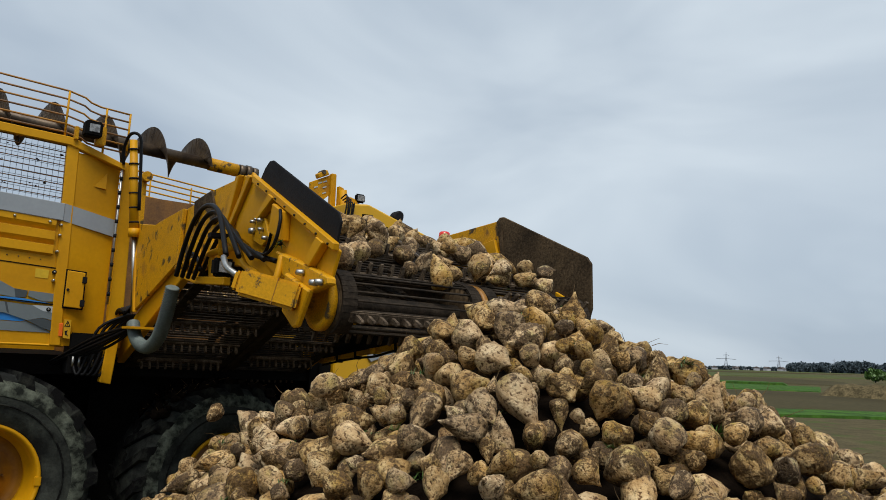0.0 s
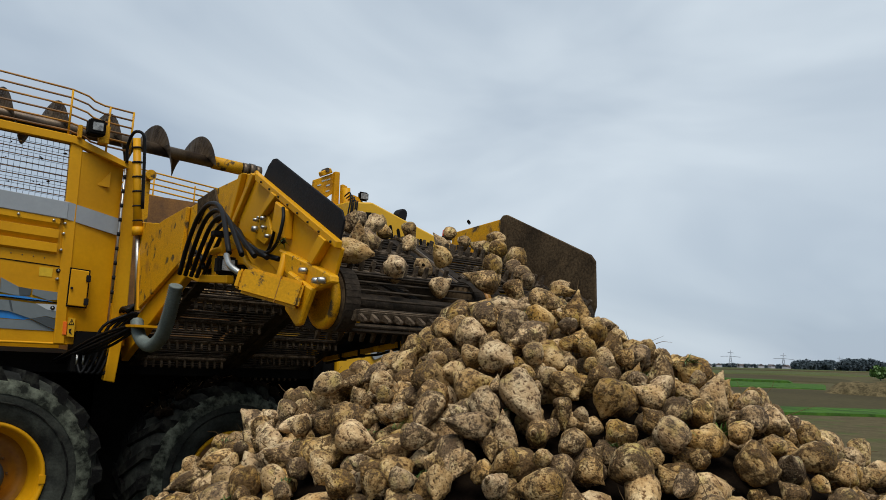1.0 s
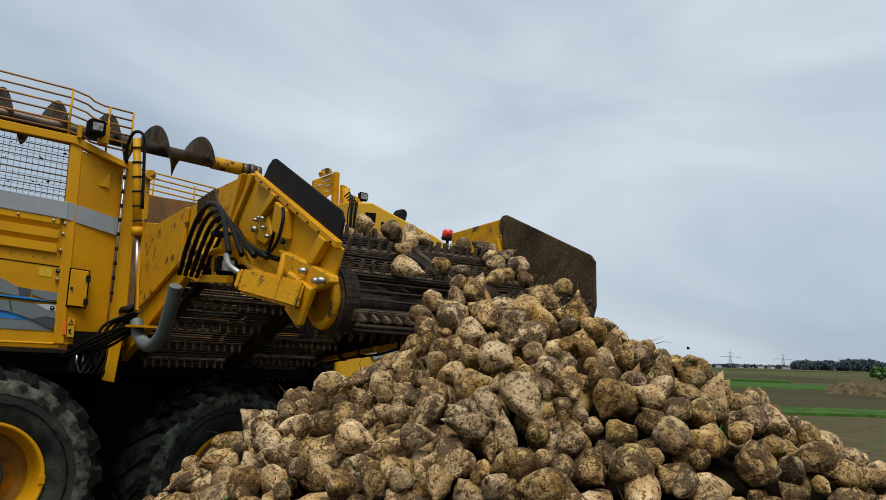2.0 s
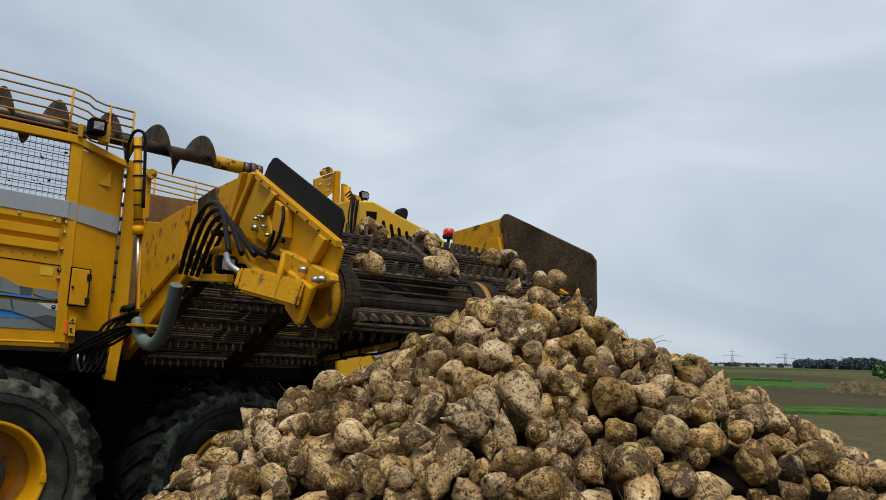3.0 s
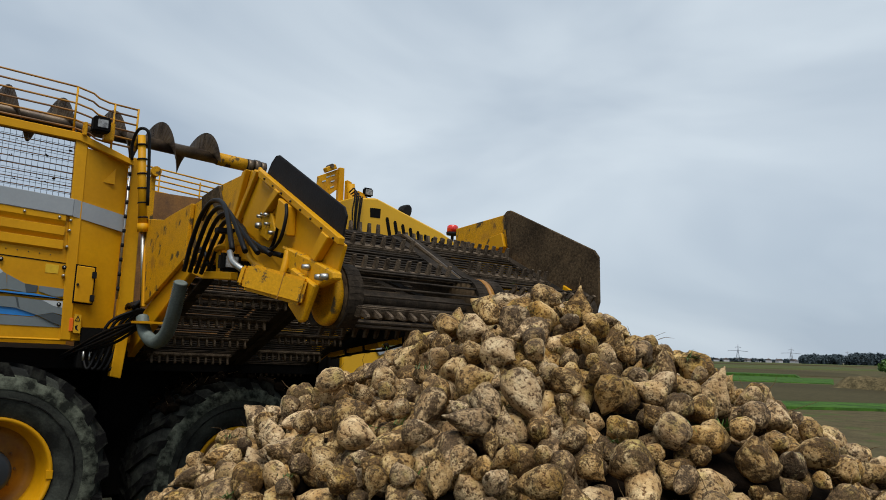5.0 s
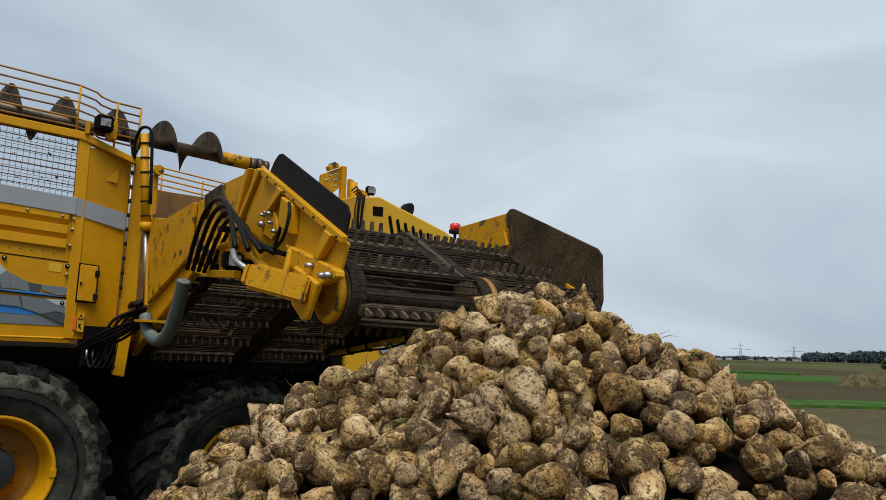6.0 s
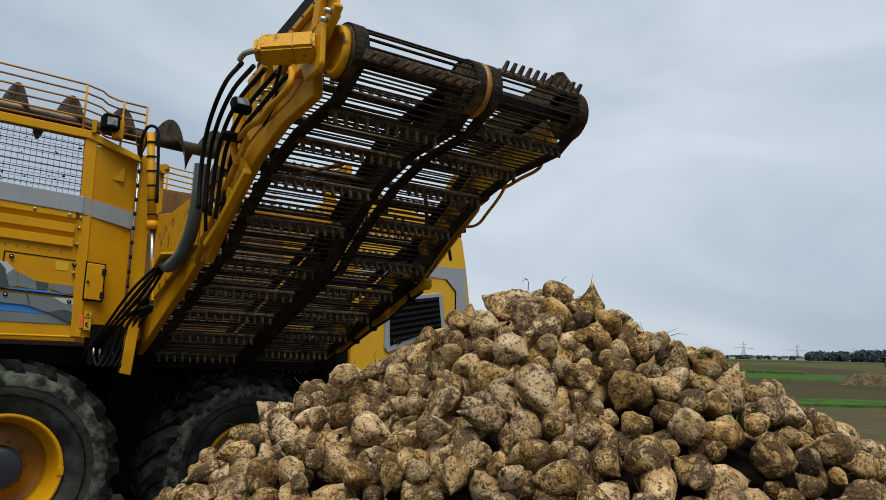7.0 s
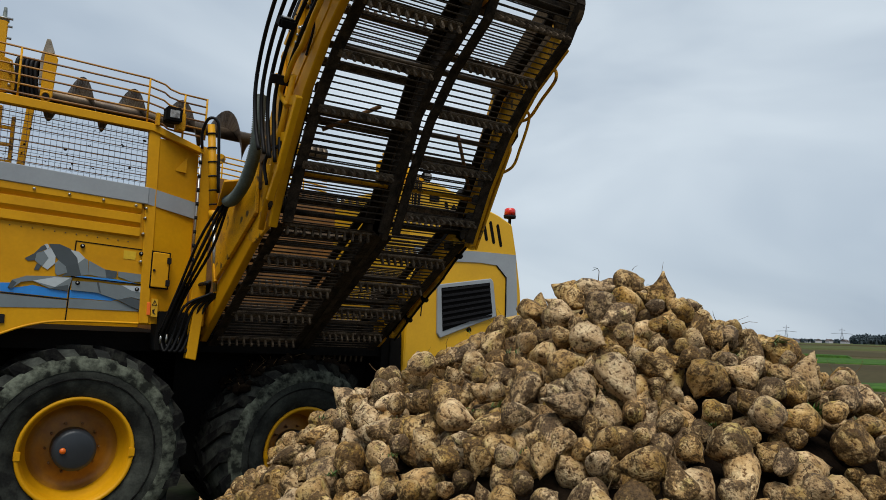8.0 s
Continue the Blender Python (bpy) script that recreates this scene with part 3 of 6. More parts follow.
def heap_height(x, y):
    """The heap's surface: a cone, steeper towards its near side, with a rounded top and foot."""
    dx, dy = x - APEX.x, y - APEX.y
    r = math.hypot(dx, dy)
    a = math.atan2(dy, dx)
    slope = 0.60 + 0.09 * math.cos(a - radians(-100)) - 0.05 * math.cos(2 * (a - radians(-100)))
    slope -= 0.125 * max(0.0, math.cos(a - radians(-42))) ** 2
    h = TOP - slope * (math.sqrt(r * r + 0.05) - 0.22) + 0.06 * noise.noise(Vector((x * 1.3, y * 1.3, 5)))
    h -= 0.22 * max(0.0, r - 1.6) * max(0.0, math.cos(a - radians(140)))
    h -= 0.025 * math.exp(-((r - 0.45) / 0.28) ** 2) * max(0.0, math.cos(a - radians(-30)))
    return max(h, 0.0)


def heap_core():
    # sheet under the beets; its near-black colour puts in the shade between them
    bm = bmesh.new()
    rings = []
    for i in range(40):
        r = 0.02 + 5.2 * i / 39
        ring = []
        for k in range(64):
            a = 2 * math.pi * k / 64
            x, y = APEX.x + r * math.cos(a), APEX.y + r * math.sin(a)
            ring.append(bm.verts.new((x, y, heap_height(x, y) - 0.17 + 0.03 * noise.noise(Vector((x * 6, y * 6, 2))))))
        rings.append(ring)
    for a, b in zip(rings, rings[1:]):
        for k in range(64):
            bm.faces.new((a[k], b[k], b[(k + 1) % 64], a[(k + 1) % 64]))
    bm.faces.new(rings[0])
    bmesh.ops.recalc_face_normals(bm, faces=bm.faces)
    return tagged(part("heap_soil", bm, CORE, smooth=True), "near-black fill under the beets, shading the gaps of the heap", "soil", kind="stuff")


heap_core()


KINDS, SIZE = 26, 0.062


def beet_mesh(kind, level):
    """A sugar beet: rough crown, broad shoulder, two root furrows, dents, and a taper to a root tail."""
    rng = random.Random(100 + kind)
    bm = bmesh.new()
    bmesh.ops.create_icosphere(bm, subdivisions=level, radius=1)
    stout = kind % 4 == 0
    long, flat = (rng.uniform(1.0, 1.25) if stout else rng.uniform(1.3, 2.1)), rng.uniform(0.74, 1.0)
    pinch, bend = (rng.uniform(0.25, 0.55) if stout else rng.uniform(0.45, 0.90)), rng.uniform(-0.30, 0.30)
    twist, furrow = rng.uniform(-0.9, 0.9), rng.uniform(0.06, 0.17)
    seed = Vector((kind * 7.1, 3.3, 1.7))
    rest = []
    for v in bm.verts:
        d = v.co.normalized()
        z = d.z
        w = 1.0 if z > 0 else 1 - pinch * 0.86 * (-z) ** (1.15 + 0.9 * (kind % 3) / 2)
        top = z if z < 0.5 else 0.5 + (z - 0.5) * 0.5
        around = math.atan2(d.y, d.x) + twist * z
        lump = 1 + 0.24 * noise.noise(d * 1.15 + seed) + 0.11 * noise.noise(d * 2.7 + seed) + 0.05 * noise.noise(d * 6 + seed)
        crease = max(0.0, 1 - 4.5 * abs(noise.noise(d * 1.9 + seed * 1.7)))
        lump -= 0.10 * crease * (1 - max(z, 0) * 0.6)
        if z < 0.45:
            lump -= furrow * max(0.0, math.cos(2 * around)) ** 6 * min(1, (0.45 - z) * 2)
        if z > 0.6:
            lump += 0.10 * noise.noise(d * 9 + seed) * (z - 0.6) / 0.4
        x, y = d.x * w * lump, d.y * w * lump * flat
        zz = top * (1.0 if z > 0 else long) * (1 + 0.07 * noise.noise(d * 4 + seed)) + 0.02 * math.sin(9 * z + kind) * (z < 0.2)
        if z < -0.90:
            zz -= (0.06 + 0.26 * pinch) * (-(z + 0.90)) * 6
        p = Vector((x + bend * zz * zz * 0.35, y + 0.12 * bend * zz, zz))
        rest.append(p.copy())
        v.co = (p + Vector((0, 0, (long - 0.75) / 2))) * SIZE
    for f in bm.faces:
        f.smooth = True
    me = bpy.data.meshes.new("beet")
    bm.to_mesh(me)
    bm.free()
    own = me.attributes.new("rest", "FLOAT_VECTOR", "POINT")
    own.data.foreach_set("vector", [c for p in rest for c in p])
    me.materials.append(BEET)
    return me


BEETS = [beet_mesh(k, 3) for k in range(KINDS)]
FINE_BEETS = [beet_mesh(k, 4) for k in range(KINDS)]
ROUGH_BEETS = [beet_mesh(k, 2) for k in range(KINDS)]
BEET_LABELS = ("soil-caked pale sugar beet lying on the heap", "cream sugar beet with dark soil patches on the heap")


def beet_turn(rng):
    """Beets lie mostly on their sides."""
    return Matrix.Rotation(rng.uniform(0, 2 * math.pi), 3, "Z") @ Matrix.Rotation(radians(rng.gauss(88, 38)), 3, "X") @ Matrix.Rotation(rng.uniform(0, 2 * math.pi), 3, "Z")


# beets that stand out on the heap: place and half-width
MARKED = ((2.88, 3.10, 2.72, 0.085), (2.42, 3.12, 2.52, 0.075), (3.21, 2.62, 2.44, 0.075), (2.02, 2.88, 2.22, 0.078), (2.46, 2.48, 2.29, 0.075),
          (2.09, 2.54, 2.07, 0.072), (2.16, 2.19, 1.99, 0.07), (1.86, 3.58, 2.22, 0.075), (1.73, 2.40, 1.93, 0.065), (2.56, 2.24, 2.12, 0.075))


def pack_heap():
    """Drops beets on the heap one by one, each into the lowest of several hollows."""
    rng = random.Random(11)
    cell, grid, out = 0.2, {}, []
    for x, y, z, r in MARKED:
        grid.setdefault((int(x // cell), int(y // cell)), []).append((x, y, z, r))
        out.append((x, y, z, r))
    for i in range(6600):
        foot = i >= 3900
        r = 0.5 * rng.choice((0.105, 0.12, 0.135, 0.15, 0.165, 0.185) if i < 2300 or foot else (0.085, 0.10, 0.115, 0.13))
        best = None
        for _ in range(14):
            rad, a = 2.9 * math.sqrt(rng.random()), rng.uniform(radians(-215), radians(60))
            if foot:
                rad, a = math.sqrt(rng.uniform(2.7 ** 2, 4.6 ** 2)), rng.uniform(radians(-112), radians(140))
                if i % 4 == 0:
                    rad, a = 2.8 * math.sqrt(rng.random()), rng.uniform(radians(60), radians(145))
            x, y = APEX.x + rad * math.cos(a), APEX.y + rad * math.sin(a)
            h = heap_height(x, y) - 0.105
            if h < -0.1 or math.hypot(x, y) < (0.0 if foot else 1.0):
                continue
            z = h + r * 0.5
            gx, gy = int(x // cell), int(y // cell)
            for u in (-1, 0, 1):
                for w in (-1, 0, 1):
                    for px, py, pz, pr in grid.get((gx + u, gy + w), ()):
                        s, d2 = (r + pr) * 0.95, (x - px) ** 2 + (y - py) ** 2
                        if d2 < s * s:
                            z = max(z, pz + math.sqrt(s * s - d2))
            if best is None or z - h < best[0]:
                best = (z - h, x, y, z)
        if best is None or best[0] > 0.155:
            continue
        _, x, y, z = best
        grid.setdefault((int(x // cell), int(y // cell)), []).append((x, y, z, r))
        out.append((x, y, z, r))
    return out


HEAP = pack_heap()


def lay_heap():
    """The nearest exposed beets singly, the rest joined."""
    rng = random.Random(23)
    near, rest = [], []
    for x, y, z, r in HEAP:
        shown = z - heap_height(x, y) > -0.03
        (near if shown and 1.6 < math.hypot(x, y) < 3.9 and y < 3.6 and math.hypot(x - APEX.x, y - APEX.y) < 2.6 else rest).append((x, y, z, r))
    near.sort(key=lambda b: math.hypot(b[0], b[1]))
    rest += near[70:]
    for x, y, z, r in near[:70]:
        k = rng.randrange(KINDS)
        turn = beet_turn(rng).to_quaternion()
        if (x, y) == (2.09, 2.54):
            k, turn = 5, Euler((radians(12), radians(-10), 0)).to_quaternion() @ Euler((0, math.pi, 0)).to_quaternion()
        ob = new("sugar_beet", FINE_BEETS[k])
        ob.matrix_basis = Matrix.LocRotScale((x, y, z), turn, (r / SIZE * rng.uniform(0.86, 1.06),) * 3)
        tagged(ob, BEET_LABELS[k % 2], "sugar beet", "beets on the heap")
    coords, tris, rests, count = [], [], [], 0
    for x, y, z, r in rest:
        shown = z - heap_height(x, y) > -0.05 and math.hypot(x, y) < 5.0 and math.hypot(x - APEX.x, y - APEX.y) < 2.95
        me = (BEETS if shown else ROUGH_BEETS)[rng.randrange(KINDS)]
        co = np.empty(len(me.vertices) * 3)
        me.vertices.foreach_get("co", co)
        turn = np.array(beet_turn(rng))
        coords.append(co.reshape(-1, 3) @ turn.T * (r / SIZE * rng.uniform(0.86, 1.06)) + np.array((x, y, z)))
        own = np.empty(len(me.vertices) * 3)
        me.attributes["rest"].data.foreach_get("vector", own)
        rests.append(own)
        idx = np.empty(len(me.loops), dtype=int)
        me.loops.foreach_get("vertex_index", idx)
        tris.append(idx.reshape(-1, 3) + count)
        count += len(me.vertices)
    me = bpy.data.meshes.new("beet_heap")
    me.from_pydata(np.concatenate(coords).tolist(), [], np.concatenate(tris).tolist())
    me.attributes.new("rest", "FLOAT_VECTOR", "POINT").data.foreach_set("vector", np.concatenate(rests))
    me.polygons.foreach_set("use_smooth", np.ones(len(me.polygons), dtype=bool))
    me.materials.append(BEET_MANY)
    tagged(new("beet_heap", me), "great heap of soil-caked sugar beets", "beet heap", kind="stuff")


lay_heap()

# ---- the harvester ----
harvester = thing("beet_harvester", (2.2, 10.0, 0), "large yellow sugar beet harvester with a raised unloading conveyor", "harvester")
SIDE = 8.65


def hull():
    """The body's near side: sheet panels, folds, band, graphics and hatches."""
    pts = [(-2.2, 3.72), (1.40, 3.585), (1.45, 2.30), (0.6, 2.29), (0.35, 2.24), (0.12, 2.15), (-0.25, 1.98), (-0.8, 1.72), (-2.2, 1.5)]
    part("side_panel", prism(pts, "y", SIDE, SIDE + 0.05, 0.006), YELLOW, harvester)
    def fold(z0, z1, lip, out=0.035):
        """A pressed strip of the side sheet: flat face and an undercut lower lip; z0, z1 are its edges at x = 0."""
        bm = bmesh.new()
        ends = []
        for x in (-2.2, 1.30):
            dz = -0.040 * x
            ends.append([bm.verts.new((x, SIDE + y, z + dz)) for y, z in ((0.002, z0), (-out, z0 - 0.008), (-out, z1 + lip), (-0.004, z1), (0.002, z1))])
        for k in range(5):
            bm.faces.new((ends[0][k], ends[0][(k + 1) % 5], ends[1][(k + 1) % 5], ends[1][k]))
        for e in ends:
            bm.faces.new(e)
        bmesh.ops.recalc_face_normals(bm, faces=bm.faces)
        part("panel_fold", bm, YELLOW, harvester)

    fold(3.640, 3.516, 0.047)
    fold(3.505, 3.372, 0.042)
    fold(3.362, 3.250, 0.020)
    part("corner_post", prism([(1.31, 4.44), (1.43, 4.43), (1.47, 2.30), (1.37, 2.30)], "y", SIDE - 0.03, SIDE + 0.06, 0.008), YELLOW, harvester)
    bm = bmesh.new()
    quad = [(1.43, SIDE - 0.02), (1.88, SIDE + 0.10), (1.88, SIDE + 0.15), (1.43, SIDE + 0.05)]
    add_prism(bm, quad, "z", 2.30, 4.30, 0.005)
    part("corner_panel", bm, YELLOW, harvester)
    # thin raised triangle, modelled in place of a reflection on the panel
    part("panel_stay", prism([(1.62, 3.98), (1.74, 3.97), (1.74, 4.14)], "y", SIDE + 0.028, SIDE + 0.09), YELLOW, harvester)
    part("grey_band", prism([(-2.2, 3.93), (1.36, 3.745), (1.36, 3.565), (-2.2, 3.745)], "y", SIDE - 0.045, SIDE + 0.02, 0.006), GREY, harvester)
    bm = prism([(1.36, SIDE - 0.045), (1.90, SIDE + 0.075), (1.90, SIDE + 0.11), (1.36, SIDE + 0.0)], "z", 3.475, 3.655)
    for v in bm.verts:
        v.co.z += 0.09 * (1 - (v.co.x - 1.36) / 0.54)
    part("grey_band", bm, GREY, harvester)
    part("panel_seam", prism([(0.700, 3.11), (0.712, 3.11), (0.679, 2.29), (0.667, 2.29)], "y", SIDE - 0.004, SIDE + 0.01), CHASSIS, harvester)
    part("panel_seam", prism([(0.70, 3.115), (1.415, 3.080), (1.415, 3.070), (0.70, 3.105)], "y", SIDE - 0.004, SIDE + 0.01), CHASSIS, harvester)
    part("panel_seam", prism([(0.69, 2.748), (1.39, 2.714), (1.39, 2.704), (0.69, 2.738)], "y", SIDE - 0.026, SIDE + 0.01), CHASSIS, harvester)
    hatch = part("hatch", prism([(1.455, 3.065), (1.625, 3.055), (1.625, 2.685), (1.455, 2.695)], "y", SIDE - 0.052, SIDE - 0.03, 0.006), YELLOW, harvester)
    part("hatch_gap", prism([(1.442, 3.08), (1.638, 3.068), (1.638, 2.672), (1.442, 2.68)], "y", SIDE - 0.036, SIDE - 0.02), CHASSIS, hatch)
    for z in (2.98, 2.74):
        part("hinge", box(1.60, 1.645, SIDE - 0.066, SIDE - 0.05, z - 0.035, z + 0.035, bevel=0.005), BLACK, hatch)
    part("latch", lathe([(-0.07, 0.012), (-0.05, 0.014)], (1.475, SIDE, 2.87), "y", 10), BLACK, hatch)
    # side graphic: blue wave below, faceted grey shapes above
    shapes = (
        ("blue_stripe", BLUE, [(0.07, 2.640), (0.22, 2.649), (0.14, 2.592), (0.26, 2.613), (0.35, 2.636), (0.51, 2.610), (0.67, 2.592), (0.67, 2.524), (0.08, 2.557)]),
        ("dark_line", BLACK, [(0.08, 2.553), (0.68, 2.517), (0.68, 2.505), (0.08, 2.537)]),
        ("grey_stripe", DECAL_MID, [(0.08, 2.534), (0.67, 2.501), (0.67, 2.426), (0.09, 2.403)]),
        ("blue_stripe", BLUE, [(0.69, 2.608), (0.94, 2.597), (1.14, 2.537), (1.09, 2.521), (0.69, 2.531)]),
        ("grey_stripe", DECAL_MID, [(0.69, 2.522), (1.09, 2.515), (1.14, 2.528), (1.29, 2.468), (1.38, 2.425), (0.69, 2.427)]),
        ("dark_facet", DECAL_DARK, [(0.26, 2.894), (0.34, 2.951), (0.40, 3.029), (0.45, 3.055), (0.47, 3.015), (0.36, 2.954), (0.35, 2.881), (0.29, 2.871)]),
        ("dark_facet", DECAL_DARK, [(0.35, 2.789), (0.37, 2.852), (0.41, 2.835), (0.39, 2.786)]),
        ("grey_facet", DECAL_MID, [(0.35, 2.881), (0.36, 2.954), (0.42, 2.980), (0.47, 2.912), (0.42, 2.829), (0.38, 2.853)]),
        ("pale_facet", DECAL_PALE, [(0.42, 2.980), (0.48, 3.020), (0.53, 2.938), (0.53, 2.865), (0.47, 2.798), (0.42, 2.825), (0.47, 2.912)]),
        ("pale_facet", DECAL_PALE, [(0.42, 3.048), (0.45, 3.055), (0.47, 3.019), (0.45, 3.003)]),
        ("dark_facet", DECAL_DARK, [(0.46, 3.055), (0.56, 3.061), (0.66, 3.023), (0.73, 2.934), (0.74, 2.883), (0.63, 2.843), (0.56, 2.899), (0.53, 2.938), (0.48, 3.020)]),
        ("grey_facet", DECAL_MID, [(0.56, 2.899), (0.63, 2.843), (0.65, 2.781), (0.56, 2.744), (0.54, 2.773), (0.53, 2.865)]),
        ("dark_facet", DECAL_DARK, [(0.63, 2.843), (0.74, 2.883), (0.78, 2.760), (0.60, 2.741), (0.65, 2.781)]),
        ("pale_facet", DECAL_PALE, [(0.66, 3.013), (0.74, 2.999), (0.80, 2.941), (0.74, 2.883), (0.73, 2.934)]),
        ("grey_facet", DECAL_MID, [(0.80, 2.941), (0.83, 2.923), (0.85, 2.776), (0.78, 2.760), (0.74, 2.883)]),
        ("grey_facet", DECAL_MID, [(0.84, 2.919), (1.00, 2.841), (1.02, 2.751), (0.85, 2.776)]),
        ("dark_facet", DECAL_DARK, [(1.00, 2.841), (1.12, 2.829), (1.11, 2.764), (1.02, 2.751)]),
        ("grey_facet", DECAL_MID, [(1.13, 2.830), (1.36, 2.816), (1.37, 2.740), (1.27, 2.732), (1.13, 2.776)]),
        ("dark_facet", BLACK, [(1.36, 2.816), (1.39, 2.818), (1.40, 2.741), (1.37, 2.739)]),
        ("blue_stripe", BLUE, [(0.70, 2.743), (0.79, 2.757), (1.10, 2.749), (1.39, 2.709), (1.11, 2.712), (0.79, 2.734)]),
        ("grey_facet", DECAL_MID, [(0.14, 2.601), (0.17, 2.674), (0.29, 2.723), (0.54, 2.736), (0.70, 2.735), (0.67, 2.596), (0.51, 2.610), (0.35, 2.677), (0.25, 2.660), (0.17, 2.587)]),
        ("pale_facet", DECAL_PALE, [(0.35, 2.677), (0.54, 2.727), (0.68, 2.728), (0.55, 2.629)]),
        ("dark_facet", DECAL_DARK, [(0.51, 2.610), (0.55, 2.629), (0.67, 2.658), (0.67, 2.596)]),
        ("dark_facet", DECAL_DARK, [(0.14, 2.601), (0.17, 2.674), (0.21, 2.650), (0.17, 2.587)]),
        ("grey_facet", DECAL_MID, [(0.70, 2.702), (0.93, 2.704), (1.27, 2.679), (1.38, 2.642), (1.39, 2.545), (1.28, 2.571), (1.14, 2.537), (0.94, 2.597), (0.70, 2.608)]),
        ("pale_facet", DECAL_PALE, [(1.17, 2.689), (1.39, 2.691), (1.39, 2.621), (1.28, 2.636)]),
        ("dark_facet", DECAL_DARK, [(1.14, 2.537), (1.28, 2.567), (1.39, 2.534), (1.39, 2.436), (1.29, 2.468)]),
        ("dark_facet", DECAL_DARK, [(0.93, 2.704), (0.96, 2.604), (0.98, 2.595), (0.95, 2.703)]),
    )
    for i, (name, mat, pts) in enumerate(shapes):
        part(name, prism(pts, "y", SIDE - 0.004 - 0.0007 * i, SIDE + 0.004), mat, harvester)
    part("reflector", prism([(1.437, 2.526), (1.472, 2.526), (1.476, 2.393), (1.440, 2.394)], "y", SIDE - 0.040, SIDE, 0.003), ORANGE, harvester)
    label = part("warning_label", prism([(1.48, 2.57), (1.545, 2.565), (1.548, 2.375), (1.483, 2.38)], "y", SIDE - 0.036, SIDE), YELLOW_PALE, harvester)
    part("warning_triangle", prism([(1.484, 2.497), (1.541, 2.497), (1.5125, 2.56)], "y", SIDE - 0.039, SIDE - 0.03), BLACK, label)
    part("triangle_field", prism([(1.496, 2.505), (1.529, 2.505), (1.5125, 2.542)], "y", SIDE - 0.041, SIDE - 0.03), YELLOW_PALE, label)
    part("label_bar", prism([(1.508, 2.535), (1.517, 2.535), (1.514, 2.51), (1.511, 2.51)], "y", SIDE - 0.043, SIDE - 0.03), BLACK, label)
    part("label_bar", prism([(1.492, 2.45), (1.520, 2.46), (1.512, 2.43), (1.530, 2.40), (1.500, 2.415)], "y", SIDE - 0.039, SIDE - 0.03), BLACK, label)
    part("paper_label", prism([(1.167, 3.059), (1.290, 3.053), (1.287, 2.966), (1.169, 2.969)], "y", SIDE - 0.004, SIDE + 0.01), PAPER_YELLOW, harvester)
    part("side_marker", box(0.06, 0.14, SIDE - 0.02, SIDE, 2.25, 2.337, bevel=0.004), BLACK, harvester)
    for x, z in ((0.278, 3.588), (0.598, 3.573), (0.919, 3.557), (1.239, 3.539), (1.343, 3.415), (1.336, 3.246), (-0.05, 3.60), (1.335, 2.95), (1.345, 3.52)):
        part("bolt", lathe([(-0.058, 0.0005), (-0.058, 0.008), (-0.050, 0.015), (0.0, 0.015)], (x, SIDE, z), "y", 8), CHROME, harvester)
    for x, z in ((0.768, 3.064), (1.339, 3.036), (0.752, 2.685), (1.325, 2.656)):
        lock = part("quarter_turn_lock", lathe([(-0.030, 0.0005), (-0.030, 0.018), (-0.022, 0.022), (0.0, 0.022)], (x, SIDE, z), "y", 12), BLACK, harvester)
        part("lock_face", lathe([(-0.033, 0.0005), (-0.033, 0.010), (-0.030, 0.010)], (x, SIDE, z), "y", 8), CHROME, lock)
    for k in range(14):
        x = -0.1 + 0.10 * k
        part("rivet", lathe([(-0.008, 0.0005), (-0.008, 0.005), (0.0, 0.007)], (x, SIDE, 3.215 - 0.052 * x), "y", 6), AUGER, harvester)
    part("sill_edge", tube(arc([(-0.8, SIDE, 1.72), (-0.25, SIDE, 1.98), (0.12, SIDE, 2.15), (0.35, SIDE, 2.24), (0.6, SIDE, 2.288), (1.0, SIDE, 2.30), (1.5, SIDE, 2.30)], 5), 0.012, 6), YELLOW, harvester)
    part("far_side", box(-2.2, 6.2, 11.5, 11.56, 1.6, 3.7), YELLOW, harvester)
    part("front_bulkhead", box(-2.25, -2.2, 8.7, 11.5, 1.5, 4.5), YELLOW, harvester)


hull()


